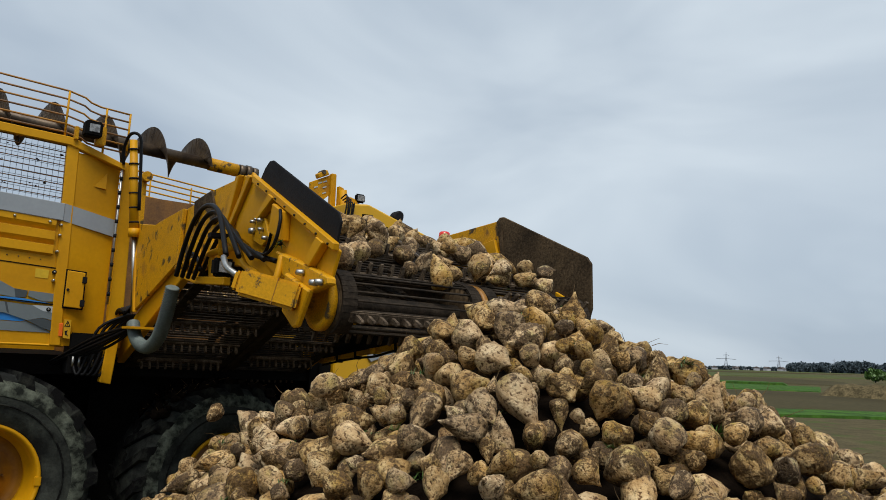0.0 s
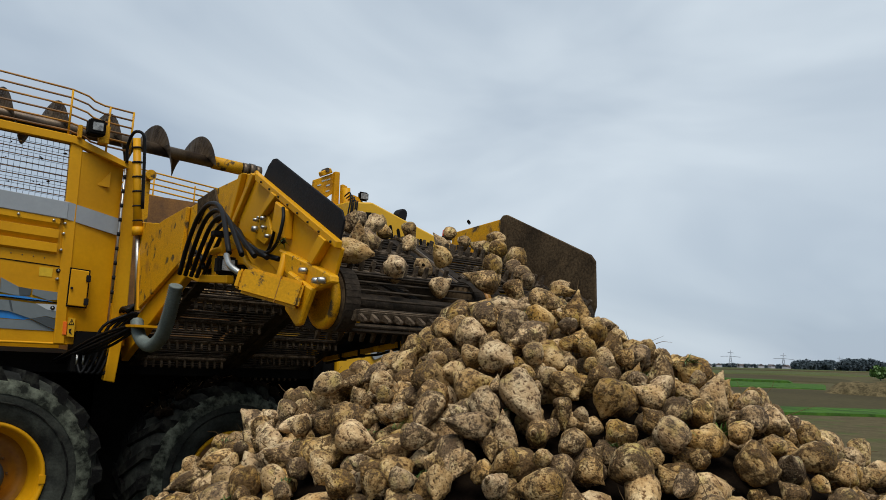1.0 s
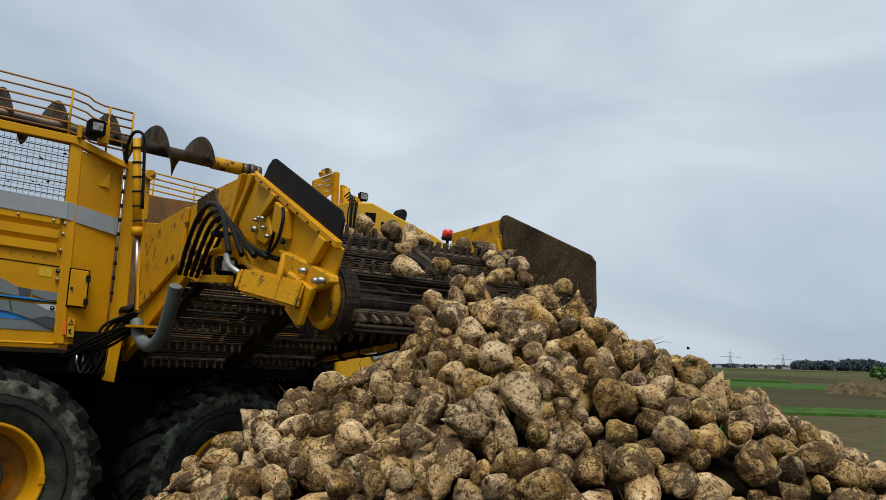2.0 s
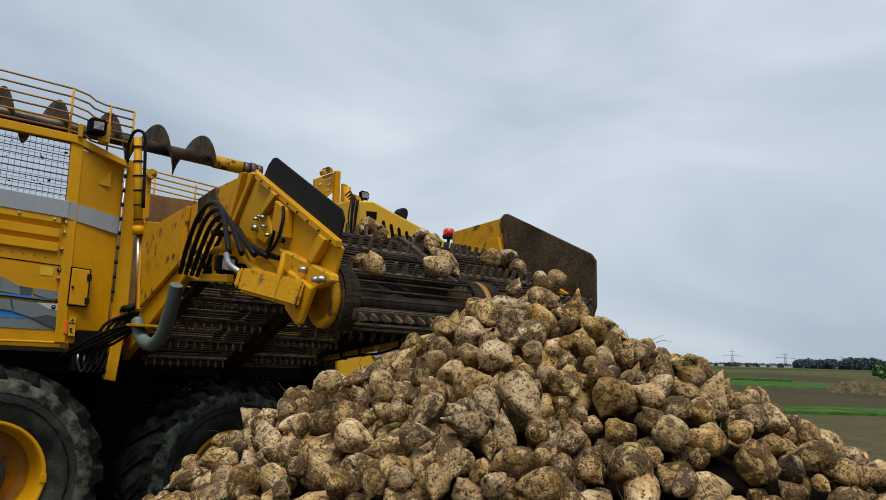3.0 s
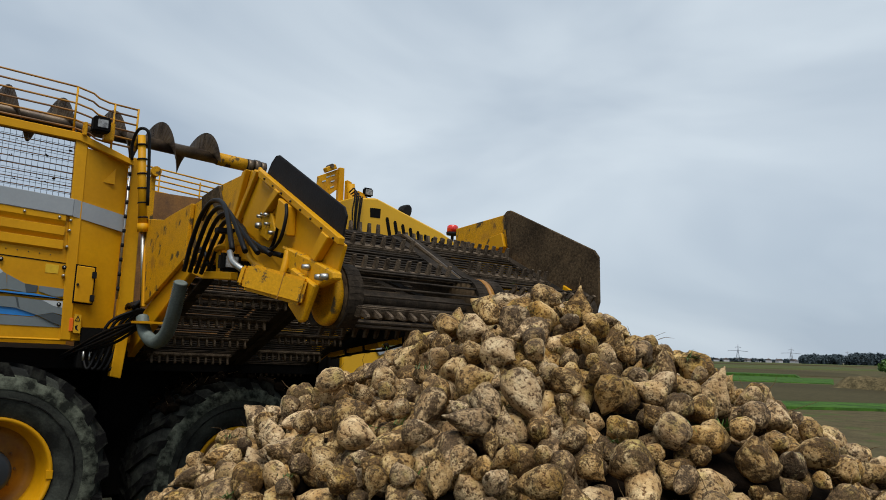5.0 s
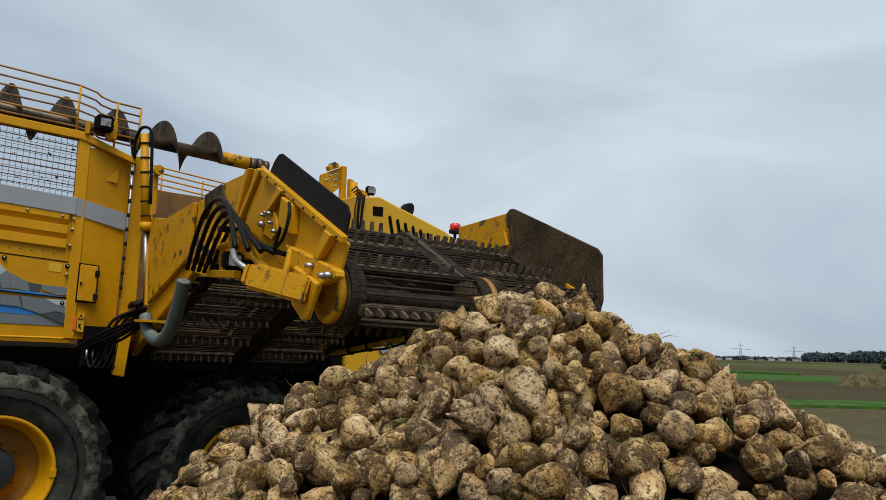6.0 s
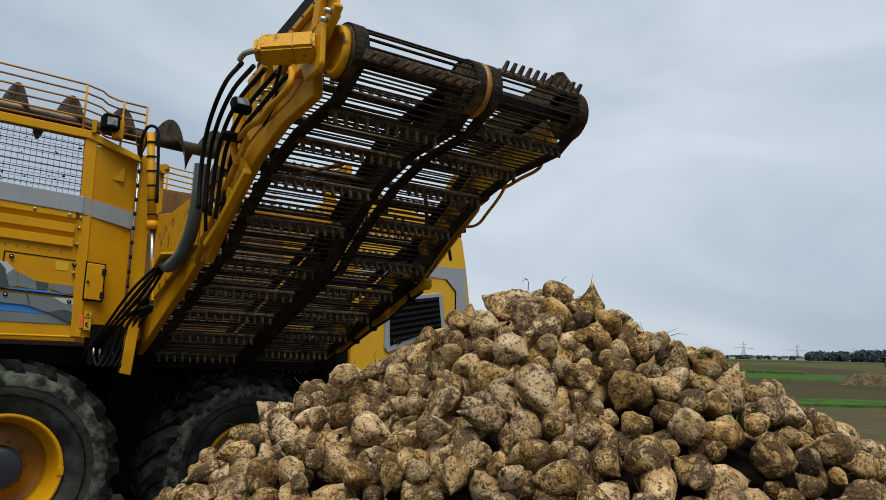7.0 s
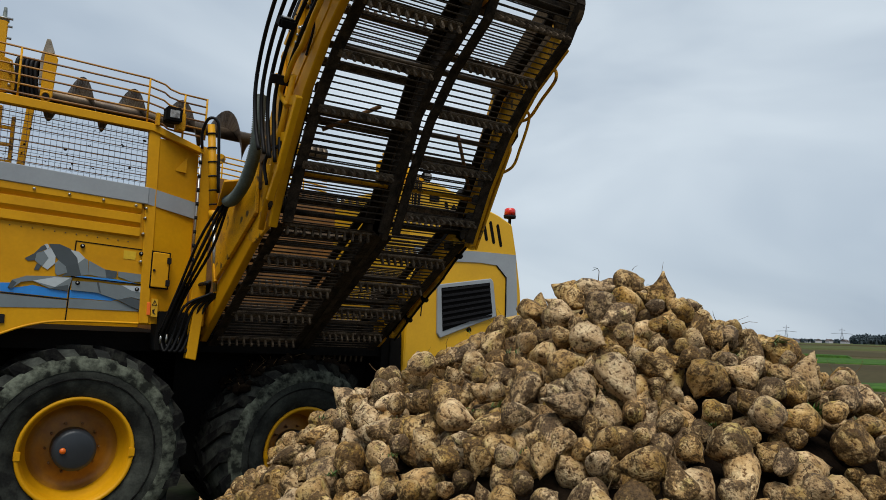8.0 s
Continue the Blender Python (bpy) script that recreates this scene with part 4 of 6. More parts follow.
def bunker_top():
    """Wire mesh, beam, guard rail and work lamp on the bunker's edge."""
    bm = bmesh.new()
    for k in range(11):
        z = 3.80 + k * 0.056
        add_tube(bm, [(-2.2, SIDE, z + 0.13), (1.37, SIDE, z - 0.01)], 0.0022, 4, cap=False)
    for k in range(66):
        x = -2.2 + k * 0.055
        s = -0.04 * (x + 0.05)
        add_tube(bm, [(x, SIDE, 3.76 + s), (x, SIDE, 4.40 + s)], 0.0022, 4, cap=False)
    part("wire_mesh", bm, MESH_WIRE, harvester)
    for k in range(9):
        z = 3.82 + k * 0.068
        part("mesh_rod", tube([(-2.2, SIDE + 0.012, z + 0.12), (1.37, SIDE + 0.012, z - 0.015)], 0.0055, 5), RUST, harvester)
    part("top_beam", prism([(-2.2, 4.56), (1.34, 4.445), (1.90, 4.25), (1.90, 4.19), (1.34, 4.36), (-2.2, 4.46)], "y", SIDE - 0.05, SIDE + 0.06, 0.006), YELLOW, harvester)
    for k in range(6):
        u = k / 5
        a, b, c = 5.09 - 0.5 * u, 4.915 - 0.44 * u, 4.90 - 0.43 * u
        part("guard_rail", tube([(-2.2, SIDE, a), (1.28, SIDE, b + 0.02), (1.44, SIDE, b - 0.015), (1.50, SIDE, b - 0.055), (1.60, SIDE, c - 0.065), (1.90, SIDE, c - 0.08)], 0.010, 6), RUST if k % 2 else OCHRE, harvester)
    for x, z0, z1 in ((-0.9, 4.5, 5.03), (0.05, 4.45, 4.99), (1.28, 4.44, 4.93), (1.66, 4.33, 4.83), (1.90, 4.36, 4.83)):
        part("rail_post", tube([(x, SIDE, z0), (x, SIDE, z1)], 0.012, 6), YELLOW_DIRTY, harvester)
    lamp = part("work_lamp", box(1.43, 1.60, SIDE - 0.22, SIDE - 0.06, 4.46, 4.62, bevel=0.015), CHASSIS, harvester)
    part("lens", box(1.47, 1.57, SIDE - 0.228, SIDE - 0.218, 4.50, 4.585, bevel=0.004), LENS, lamp)
    part("lamp_bracket", box(1.56, 1.66, SIDE - 0.12, SIDE - 0.02, 4.40, 4.60, bevel=0.01), YELLOW_DIRTY, harvester)
    part("lamp_bracket", box(1.36, 1.40, SIDE - 0.09, SIDE - 0.02, 4.42, 4.56, bevel=0.006), YELLOW_DIRTY, harvester)
    # arm and post on the bunker's front part
    arm = part("auger_arm", prism([(0.271, 5.068), (0.369, 5.063), (0.400, 5.028), (0.392, 4.91), (0.377, 4.60), (0.262, 4.60)], "y", 8.93, 8.99, 0.008), YELLOW, harvester)
    part("rubber_paddle", prism([(0.240, 4.88), (0.240, 5.03), (0.280, 5.242), (0.316, 5.241), (0.368, 5.10), (0.30, 5.06), (0.283, 4.74), (0.243, 4.73)], "y", 8.99, 9.03, 0.006), PADDLE, arm)
    ring = bmesh.new()
    add_tube(ring, [(0.314 + 0.045 * math.cos(a), 8.91, 4.60 + 0.045 * math.sin(a)) for a in [2 * math.pi * k / 20 for k in range(20)]], 0.013, 8, closed=True)
    part("arm_ring", ring, YELLOW, arm)
    part("arm_pin", lathe([(-0.06, 0.035), (0.06, 0.035)], (0.314, 8.95, 4.60), "y", 14), BLACK, harvester)
    for k in range(5):
        x = 0.03 + 0.042 * k
        part("bunker_hose", tube(arc([(x + 0.06, 9.0, 4.50), (x + 0.02, 8.98 + 0.02 * (k % 2), 4.72), (x, 9.0, 4.92), (x + 0.03, 9.04, 4.99), (x + 0.055, 9.08, 4.85)], 5), 0.022, 8), HOSE, harvester)
    part("hose_block", box(0.02, 0.24, 9.02, 9.12, 4.50, 4.86, bevel=0.02), CHASSIS, harvester)
    part("mast", box(-0.24, -0.09, 8.72, 8.84, 4.0, 5.25, bevel=0.01), YELLOW, harvester)
    part("mast_head", lathe([(0, 0.045), (0.04, 0.045), (0.05, 0.022), (0.11, 0.018), (0.15, 0.014)], (-0.125, 8.78, 5.25), "z", 10), CONDUIT, harvester)
    for z in (5.28, 5.20, 5.08):
        part("mast_bolt", tube([(-0.20, 8.74, z), (-0.05, 8.74, z)], 0.012, 6), CHROME, harvester)
    part("mast_bracket", prism([(-0.1, 4.52), (0.02, 4.56), (0.02, 4.70), (-0.02, 4.86), (-0.1, 4.88)], "y", 8.70, 8.74, 0.006), YELLOW_DIRTY, harvester)
    for z in (4.60, 4.72, 4.82):
        part("bracket_bolt", lathe([(-0.03, 0.0005), (-0.03, 0.014), (0.0, 0.016)], (-0.03, 8.70, z), "y", 6), CHROME, harvester)
    part("rear_post", prism([(0.185, 4.64), (0.262, 4.64), (0.205, 3.7), (0.125, 3.7)], "y", 9.58, 9.68, 0.008), YELLOW_DIRTY, harvester)
    part("inner_ladder_rail", box(-0.10, -0.05, 9.2, 9.25, 3.6, 4.5, bevel=0.006), YELLOW_DIRTY, harvester)
    part("inner_ladder_rail", box(0.04, 0.08, 9.2, 9.25, 3.6, 4.4, bevel=0.006), YELLOW_DIRTY, harvester)
    for z in (3.9, 4.08, 4.26):
        part("ladder_rung", box(-0.05, 0.04, 9.2, 9.24, z, z + 0.03), YELLOW_DIRTY, harvester)
    # soil crumbs caught in the mesh
    bm = bmesh.new()
    rng = random.Random(61)
    for _ in range(46):
        x = rng.uniform(-0.1, 1.33)
        z = 3.78 - 0.045 * x + (rng.random() ** 1.6) * 0.55
        r = rng.choice((0.005, 0.006, 0.008, 0.013))
        bmesh.ops.create_icosphere(bm, subdivisions=1, radius=r, matrix=Matrix.LocRotScale((x, SIDE, z), None, (rng.uniform(0.8, 1.8), 0.7, 1)))
    tagged(part("mesh_dirt", bm, CORE, harvester), kind="stuff")


bunker_top()


def auger():
    """The levelling auger along the bunker: shaft, screw flight and end bearing."""
    a, b = Vector((-0.6, 9.75, 4.87)), Vector((3.66, 9.75, 4.68))
    shaft = part("auger_shaft", tube([a, b], 0.075, 14), AUGER, harvester)
    d = (b - a).normalized()
    s = d.cross(Vector((0, 0, 1))).normalized()
    w = s.cross(d)
    bm = bmesh.new()
    inner, outer, steps = [], [], 26
    for k in range(int(6.36 * steps)):
        ang = math.pi / 2 - 2 * math.pi * k / steps
        p = a + d * (0.164 + 0.5655 * k / steps)
        o = math.cos(ang) * s + math.sin(ang) * w
        inner.append(bm.verts.new(p + o * 0.07))
        outer.append(bm.verts.new(p + o * 0.295))
    for k in range(len(inner) - 1):
        bm.faces.new((inner[k], outer[k], outer[k + 1], inner[k + 1])).smooth = True
    bmesh.ops.solidify(bm, geom=bm.faces[:], thickness=0.012)
    part("screw_flight", bm, AUGER, shaft)
    part("yellow_sleeve", tube([b - d * 0.5, b - d * 0.12], 0.085, 14), YELLOW_DIRTY, shaft)
    bm = bmesh.new()
    for k in range(3):
        add_tube(bm, [b + d * (-0.10 + 0.09 * k), b + d * (-0.03 + 0.09 * k)], 0.09 + 0.01 * (k % 2), 14)
    part("bearing", bm, AUGER, shaft)


auger()


def bunker_inside():
    part("bunker_back", box(1.9, 4.7, 11.3, 11.36, 1.8, 4.42), RUST, harvester)
    part("bunker_end", prism([(8.9, 2.0), (11.3, 2.0), (11.3, 3.7), (8.9, 3.7)], "x", 1.86, 1.90), RUST, harvester)
    part("bunker_flap", prism([(2.62, 4.55), (2.70, 4.6), (2.72, 3.6), (2.62, 3.6)], "y", 10.9, 10.96), YELLOW_DIRTY, harvester)
    part("flap_joint", lathe([(-0.06, 0.07), (0.06, 0.07)], (2.68, 10.86, 4.62), "y", 12), YELLOW_DIRTY, harvester)
    for k in range(5):
        z = 4.80 - 0.085 * k
        part("far_guard_rail", tube([(2.3, 11.5, z + 0.05), (4.6, 11.5, z - 0.15)], 0.012, 6), YELLOW_DIRTY, harvester)
    for x in (2.9, 3.5, 4.2):
        part("far_rail_post", tube([(x, 11.5, 4.2), (x, 11.5, 4.8 - 0.085 * (x - 2.3))], 0.012, 6), YELLOW_DIRTY, harvester)
    # near-black block and sheets: their colour puts in the darkness under the machine
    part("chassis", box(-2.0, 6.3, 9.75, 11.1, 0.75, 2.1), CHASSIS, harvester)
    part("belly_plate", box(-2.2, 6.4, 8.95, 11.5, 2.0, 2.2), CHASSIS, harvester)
    # added sheet that blacks out the open gap beneath the conveyor
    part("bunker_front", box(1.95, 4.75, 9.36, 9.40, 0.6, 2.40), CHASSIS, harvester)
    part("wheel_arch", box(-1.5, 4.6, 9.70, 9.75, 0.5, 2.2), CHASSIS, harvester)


bunker_inside()


def ram_post():
    """The lift ram with its post, pipe and hoses between body and conveyor."""
    part("ram_post", prism([(1.90, 4.30), (2.02, 4.28), (2.06, 2.30), (1.90, 2.30)], "y", SIDE + 0.02, SIDE + 0.12, 0.008), YELLOW, harvester)
    ram = part("lift_ram", tube([(1.915, SIDE - 0.2, 4.50), (2.020, SIDE - 0.2, 3.50)], [0.040, 0.048], 14), YELLOW, harvester)
    part("ram_rod", tube([(2.020, SIDE - 0.2, 3.50), (2.093, SIDE - 0.2, 2.68)], 0.024, 12), CHROME, ram)
    part("ram_collar", tube([(2.014, SIDE - 0.2, 3.56), (2.023, SIDE - 0.2, 3.47)], 0.058, 14), YELLOW, ram)
    for k in range(6):
        z = 4.40 - 0.155 * k
        x = 1.915 + 0.105 * (4.50 - z)
        part("lashing", tube([(x, SIDE - 0.2, z + 0.008), (x + 0.002, SIDE - 0.2, z - 0.008)], 0.052, 14), BLACK, ram)
    part("ram_hose", tube(arc([(1.87, SIDE - 0.06, 4.25), (1.85, SIDE - 0.1, 4.42), (1.88, SIDE - 0.2, 4.56), (1.96, SIDE - 0.26, 4.54), (1.99, SIDE - 0.26, 4.35), (2.03, SIDE - 0.26, 3.75)], 6), 0.017, 8), HOSE, ram)
    pipe = part("steel_pipe", tube([(1.87, SIDE - 0.03, 4.25), (1.87, SIDE - 0.03, 2.75)], 0.012, 8), CHROME, harvester)
    for k in range(9):
        z = 4.1 - 0.155 * k
        part("pipe_clip", tube([(1.87, SIDE - 0.03, z + 0.02), (1.87, SIDE - 0.03, z - 0.02)], 0.018, 8), BLACK, pipe)
    part("valve_block", box(1.56, 1.88, SIDE - 0.02, SIDE + 0.3, 2.02, 2.44, bevel=0.01), CHASSIS, harvester)
    for k in range(5):
        x = 1.60 + 0.055 * k
        part("valve_hose", tube(arc([(x, SIDE - 0.02, 2.15 - 0.02 * k), (x + 0.04, SIDE - 0.1, 2.02), (x + 0.12, SIDE - 0.08, 2.2), (x + 0.2, SIDE - 0.12, 2.5), (2.06 + 0.02 * k, SIDE - 0.2, 2.66)], 5), 0.016, 7), HOSE, harvester)
    for k in range(4):
        part("hose_fitting", tube([(1.60 + 0.06 * k, SIDE - 0.05, 2.2), (1.60 + 0.06 * k, SIDE - 0.05, 2.1)], 0.014, 8), CHROME, harvester)
    part("pivot_leg", prism([(1.91, 2.55), (2.02, 2.55), (1.97, 1.93), (1.86, 1.95)], "y", SIDE - 0.12, SIDE, 0.008), YELLOW, harvester)


ram_post()


def wheel(x, z, y, radius, rim_r, turn):
    """A wide lugged tyre on a dished yellow rim."""
    c = Vector((x, y, z))
    prof = [(0.03, rim_r - 0.03), (-0.03, rim_r - 0.02), (-0.04, rim_r + 0.012), (-0.015, rim_r + 0.02), (-0.005, rim_r - 0.02), (0.06, rim_r - 0.04), (0.20, rim_r - 0.06), (0.22, rim_r - 0.09), (0.30, rim_r - 0.10)]
    w = part("wheel", lathe(prof, c, "y", 48, caps=False), YELLOW, harvester, at=c)
    part("wheel_disc", lathe([(0.29, rim_r - 0.09), (0.33, rim_r - 0.12), (0.37, rim_r - 0.17), (0.34, rim_r - 0.22), (0.33, 0.2), (0.33, 0.0005)], c, "y", 48, caps=False), OCHRE, w)
    t = [(0.03, rim_r - 0.01), (-0.02, rim_r + 0.03), (-0.075, rim_r + 0.16), (-0.085, radius - 0.22), (-0.05, radius - 0.10), (0.02, radius - 0.045), (0.40, radius - 0.03), (0.80, radius - 0.045), (0.88, radius - 0.12), (0.86, rim_r)]
    part("tyre", lathe(t, c, "y", 64, caps=False), TYRE, w)
    part("tyre_shoulder", lathe([(-0.0885, radius - 0.255), (-0.090, radius - 0.25), (-0.092, radius - 0.21), (-0.066, radius - 0.125), (-0.055, radius - 0.11)], c, "y", 96, caps=False), DUST, w)
    n = 20
    for side in (0, 1):
        bm = bmesh.new()
        y0, y1 = (-0.06, 0.46) if side == 0 else (0.88, 0.36)
        q = []
        for u, yy in ((0, y0), (1, y1)):
            for da in (-0.055, 0.055):
                ang = da + u * 0.26
                for rr in ((radius - 0.10 if u == 0 else radius - 0.05), radius + (0.0 if u == 0 else 0.012)):
                    q.append(bm.verts.new((rr * math.cos(ang), yy, rr * math.sin(ang))))
        box_faces = ((0, 1, 3, 2), (4, 6, 7, 5), (0, 4, 5, 1), (2, 3, 7, 6), (1, 5, 7, 3), (0, 2, 6, 4))
        for f in box_faces:
            bm.faces.new([q[i] for i in f])
        s0 = -0.06 if side == 0 else 0.88
        q = []
        for rr, yy in ((radius - 0.005, s0), (radius - 0.13, s0 + (-0.008 if side == 0 else 0.01))):
            for da in (-0.05, 0.05):
                for oy in (0.0, 0.06 if side == 0 else -0.06):
                    ang = da - (0.08 if rr < radius - 0.1 else 0)
                    q.append(bm.verts.new((rr * math.cos(ang), yy + oy, rr * math.sin(ang))))
        for f in box_faces:
            bm.faces.new([q[i] for i in f])
        bmesh.ops.recalc_face_normals(bm, faces=bm.faces)
        me = bpy.data.meshes.new("lug")
        bm.to_mesh(me)
        bm.free()
        me.materials.append(LUG)
        for k in range(n):
            ob = new("lug", me)
            ob.parent = w
            ob.rotation_euler = (0, 2 * math.pi * (k + 0.5 * side) / n, 0)
    hub = part("hub", lathe([(0.10, 0.0005), (0.10, 0.17), (0.12, 0.21), (0.34, 0.21)], c, "y", 28), HUB, w)
    part("cap", lathe([(0.075, 0.0005), (0.078, 0.028), (0.105, 0.032)], c + Vector((-0.11, 0, 0)), "y", 14), ORANGE, w)
    for k in range(10):
        a = 2 * math.pi * k / 10
        part("wheel_nut", lathe([(0.29, 0.0005), (0.29, 0.014), (0.335, 0.014)], c + Vector((0.255 * math.cos(a), 0, 0.255 * math.sin(a))), "y", 6), RUST, w)
    for s in (-1, 1):
        part("rim_clamp", box(x + s * (rim_r - 0.01) - 0.03, x + s * (rim_r - 0.01) + 0.03, y - 0.045, y + 0.0, z - 0.06, z + 0.03, bevel=0.006), YELLOW, w)
    part("bead_line", lathe([(-0.088, radius - 0.345), (-0.093, radius - 0.34), (-0.093, radius - 0.332), (-0.088, radius - 0.327)], c, "y", 64, caps=False), LUG, w)
    w.rotation_euler = (0, 0, radians(turn))
    return w


def tread_mud(w, radius, seed):
    """Soil clods and straw stuck on the crown of a tyre."""
    rng = random.Random(seed)
    bm, straw = bmesh.new(), bmesh.new()
    c = origin(w)
    for _ in range(150):
        a, y, r = rng.uniform(radians(50), radians(140)), rng.uniform(0.0, 0.8), rng.uniform(0.02, 0.06)
        m = Matrix.LocRotScale(c + Vector((radius * math.cos(a), y, radius * math.sin(a))), Euler((a, y * 9, 0)), (r * rng.uniform(1, 1.9), r * 1.3, r * 0.8))
        bmesh.ops.create_icosphere(bm, subdivisions=1, radius=1, matrix=m)
    for _ in range(40):
        a, y = rng.uniform(radians(50), radians(140)), rng.uniform(-0.04, 0.5)
        p = c + Vector(((radius + 0.03) * math.cos(a), y, (radius + 0.03) * math.sin(a)))
        add_tube(straw, [p, p + Vector((rng.uniform(-0.1, 0.1), rng.uniform(-0.08, 0.02), rng.uniform(-0.04, 0.08)))], 0.003, 4)
    tagged(part("tread_mud", bm, CORE, w), kind="stuff")
    tagged(part("straw", straw, STRAW, w), kind="stuff")


wheel(0.887, 0.987, 8.66, 1.075, 0.535, 0)
tread_mud(wheel(3.38, 0.876, 8.80, 1.075, 0.50, 7), 1.09, 71)
wheel(0.887, 0.987, 11.3, 1.06, 0.53, 180)
wheel(3.38, 0.90, 11.2, 1.06, 0.50, 180)


def engine_hood():
    """The rear engine housing: slotted hood, grey band, louvred grille, beacon."""
    y = 8.80
    pts = [(4.68, 4.31), (4.80, 4.315), (5.03, 4.345), (5.45, 4.215), (6.10, 4.02), (6.34, 3.91), (6.43, 3.53), (6.53, 3.0), (6.57, 2.60), (6.6, 1.7), (4.68, 1.7)]
    hood = part("engine_hood", prism(pts, "y", y, 11.3, 0.02), YELLOW_PALE, harvester)
    part("grey_band", prism([(4.75, 3.44), (5.82, 3.48), (6.412, 3.486), (6.468, 2.878), (6.49, 1.8), (6.30, 1.8), (6.281, 2.866), (6.253, 3.158), (6.085, 3.313), (5.80, 3.326), (4.75, 3.28)], "y", y - 0.012, y + 0.01), GREY, hood)
    part("grille_frame", prism([(5.12, 2.975), (5.99, 3.12), (6.03, 3.08), (6.11, 2.60), (5.55, 2.40), (5.20, 2.27), (5.15, 2.33)], "y", y - 0.03, y + 0.01, 0.008), GREY, hood)
    part("grille_back", prism([(5.18, 2.935), (5.96, 3.06), (6.03, 2.64), (5.23, 2.36)], "y", y - 0.036, y - 0.02), CHASSIS, hood)
    for k in range(7):
        z = 2.42 + 0.078 * k
        x0, x1 = 5.225 - 0.006 * k, 6.01 - 0.009 * k
        part("louvre", prism([(x0, z), (x1, z + 0.17 - 0.006 * k), (x1, z + 0.20 - 0.006 * k), (x0, z + 0.03)], "y", y - 0.055, y - 0.03), BLACK, hood)
    for k in range(8):
        x, top = 5.18 + 0.125 * k, 4.11 - 0.031 * k
        part("vent_slot", prism([(x, top - 0.03), (x + 0.012, top), (x + 0.040, top), (x + 0.052, top - 0.03), (x + 0.118, top - 0.29), (x + 0.105, top - 0.315), (x + 0.08, top - 0.315), (x + 0.066, top - 0.29)], "y", y - 0.004, y + 0.02), CHASSIS, hood)
    part("vent_window", prism([(4.935, 4.200), (5.096, 4.209), (5.096, 4.081), (4.944, 4.075)], "y", y - 0.004, y + 0.01), CHASSIS, hood)
    part("hood_seam", prism([(6.253, 3.165), (6.265, 3.158), (6.30, 1.8), (6.288, 1.8)], "y", y - 0.015, y + 0.01), CHASSIS, hood)
    part("hood_seam", prism([(6.085, 3.318), (6.253, 3.165), (6.253, 3.150), (6.085, 3.303)], "y", y - 0.015, y + 0.01), CHASSIS, hood)
    # added dark block, closes the gap beside the hood where sky would show
    part("dark_frame", box(4.40, 4.70, y + 0.10, y + 0.5, 1.6, 2.9), CHASSIS, hood)
    part("hood_seam", prism([(4.92, 3.0), (4.935, 3.0), (4.905, 2.54), (4.89, 2.55)], "y", y - 0.004, y + 0.01), CHASSIS, hood)
    part("exhaust_cap", prism([(5.50, 4.26), (5.53, 4.33), (5.60, 4.365), (5.66, 4.35), (5.68, 4.29), (5.64, 4.15), (5.56, 4.15)], "y", 8.92, 9.06, 0.02), BLACK, hood)
    beacon = part("beacon", lathe([(0.0, 0.022), (0.12, 0.022), (0.13, 0.085), (0.17, 0.092)], (6.36, 8.90, 3.89), "z", 16), BLACK, harvester)
    part("beacon_lens", lathe([(0.17, 0.084), (0.255, 0.080), (0.275, 0.06), (0.28, 0.0005)], (6.36, 8.90, 3.89), "z", 16), RED, beacon)
    # slotted plate and lamp mast between bunker and hood
    plate = part("slotted_plate", prism([(4.435, 4.634), (4.735, 4.786), (4.739, 4.505), (4.62, 4.396), (4.60, 3.9), (4.45, 3.9), (4.43, 4.45)], "y", 9.40, 9.43, 0.004), YELLOW_DIRTY, harvester)
    for x, z in ((4.50, 4.56), (4.56, 4.63), (4.63, 4.66), (4.63, 4.58), (4.63, 4.50)):
        part("plate_slot", prism([(x, z), (x + 0.055, z + 0.025), (x + 0.052, z + 0.042), (x - 0.003, z + 0.017)], "y", 9.394, 9.41), DECAL_PALE, plate)
    head = part("hinge_head", prism([(4.522, 4.765), (4.667, 4.843), (4.705, 4.780), (4.548, 4.702)], "y", 9.36, 9.46, 0.012), YELLOW_DIRTY, harvester)
    part("hinge_pin", lathe([(-0.07, 0.03), (0.07, 0.03)], (4.61, 9.41, 4.80), "y", 12), AUGER, head)
    part("side_post", prism([(4.725, 4.80), (4.80, 4.80), (4.83, 3.9), (4.74, 3.9)], "y", 9.34, 9.42, 0.008), YELLOW, harvester)
    part("side_post", prism([(4.80, 4.62), (4.875, 4.60), (4.90, 3.9), (4.82, 3.9)], "y", 9.24, 9.32, 0.008), YELLOW_DIRTY, harvester)
    part("post_ram", tube([(4.84, 9.2, 4.56), (4.90, 9.2, 4.0)], 0.052, 14), YELLOW, harvester)
    part("post_bracket", prism([(4.86, 4.45), (4.98, 4.42), (4.99, 4.30), (4.88, 4.28)], "y", 9.02, 9.16, 0.008), YELLOW, harvester)
    for k in range(5):
        x = 4.655 + 0.028 * k
        part("lamp_cable", tube(arc([(x + 0.03 - 0.012 * k, 8.75, 3.80), (x - 0.015 + 0.01 * (k % 2), 8.73, 4.08), (x + 0.01, 8.74, 4.28 + 0.02 * (k % 3)), (x + 0.03, 8.80, 4.42 - 0.03 * k), (x + 0.06, 9.0, 4.40 - 0.02 * k)], 5), 0.010, 7), HOSE, harvester)
    lamp = part("work_lamp", box(4.94, 5.088, 9.0, 9.06, 4.39, 4.51, bevel=0.02), CHASSIS, harvester)
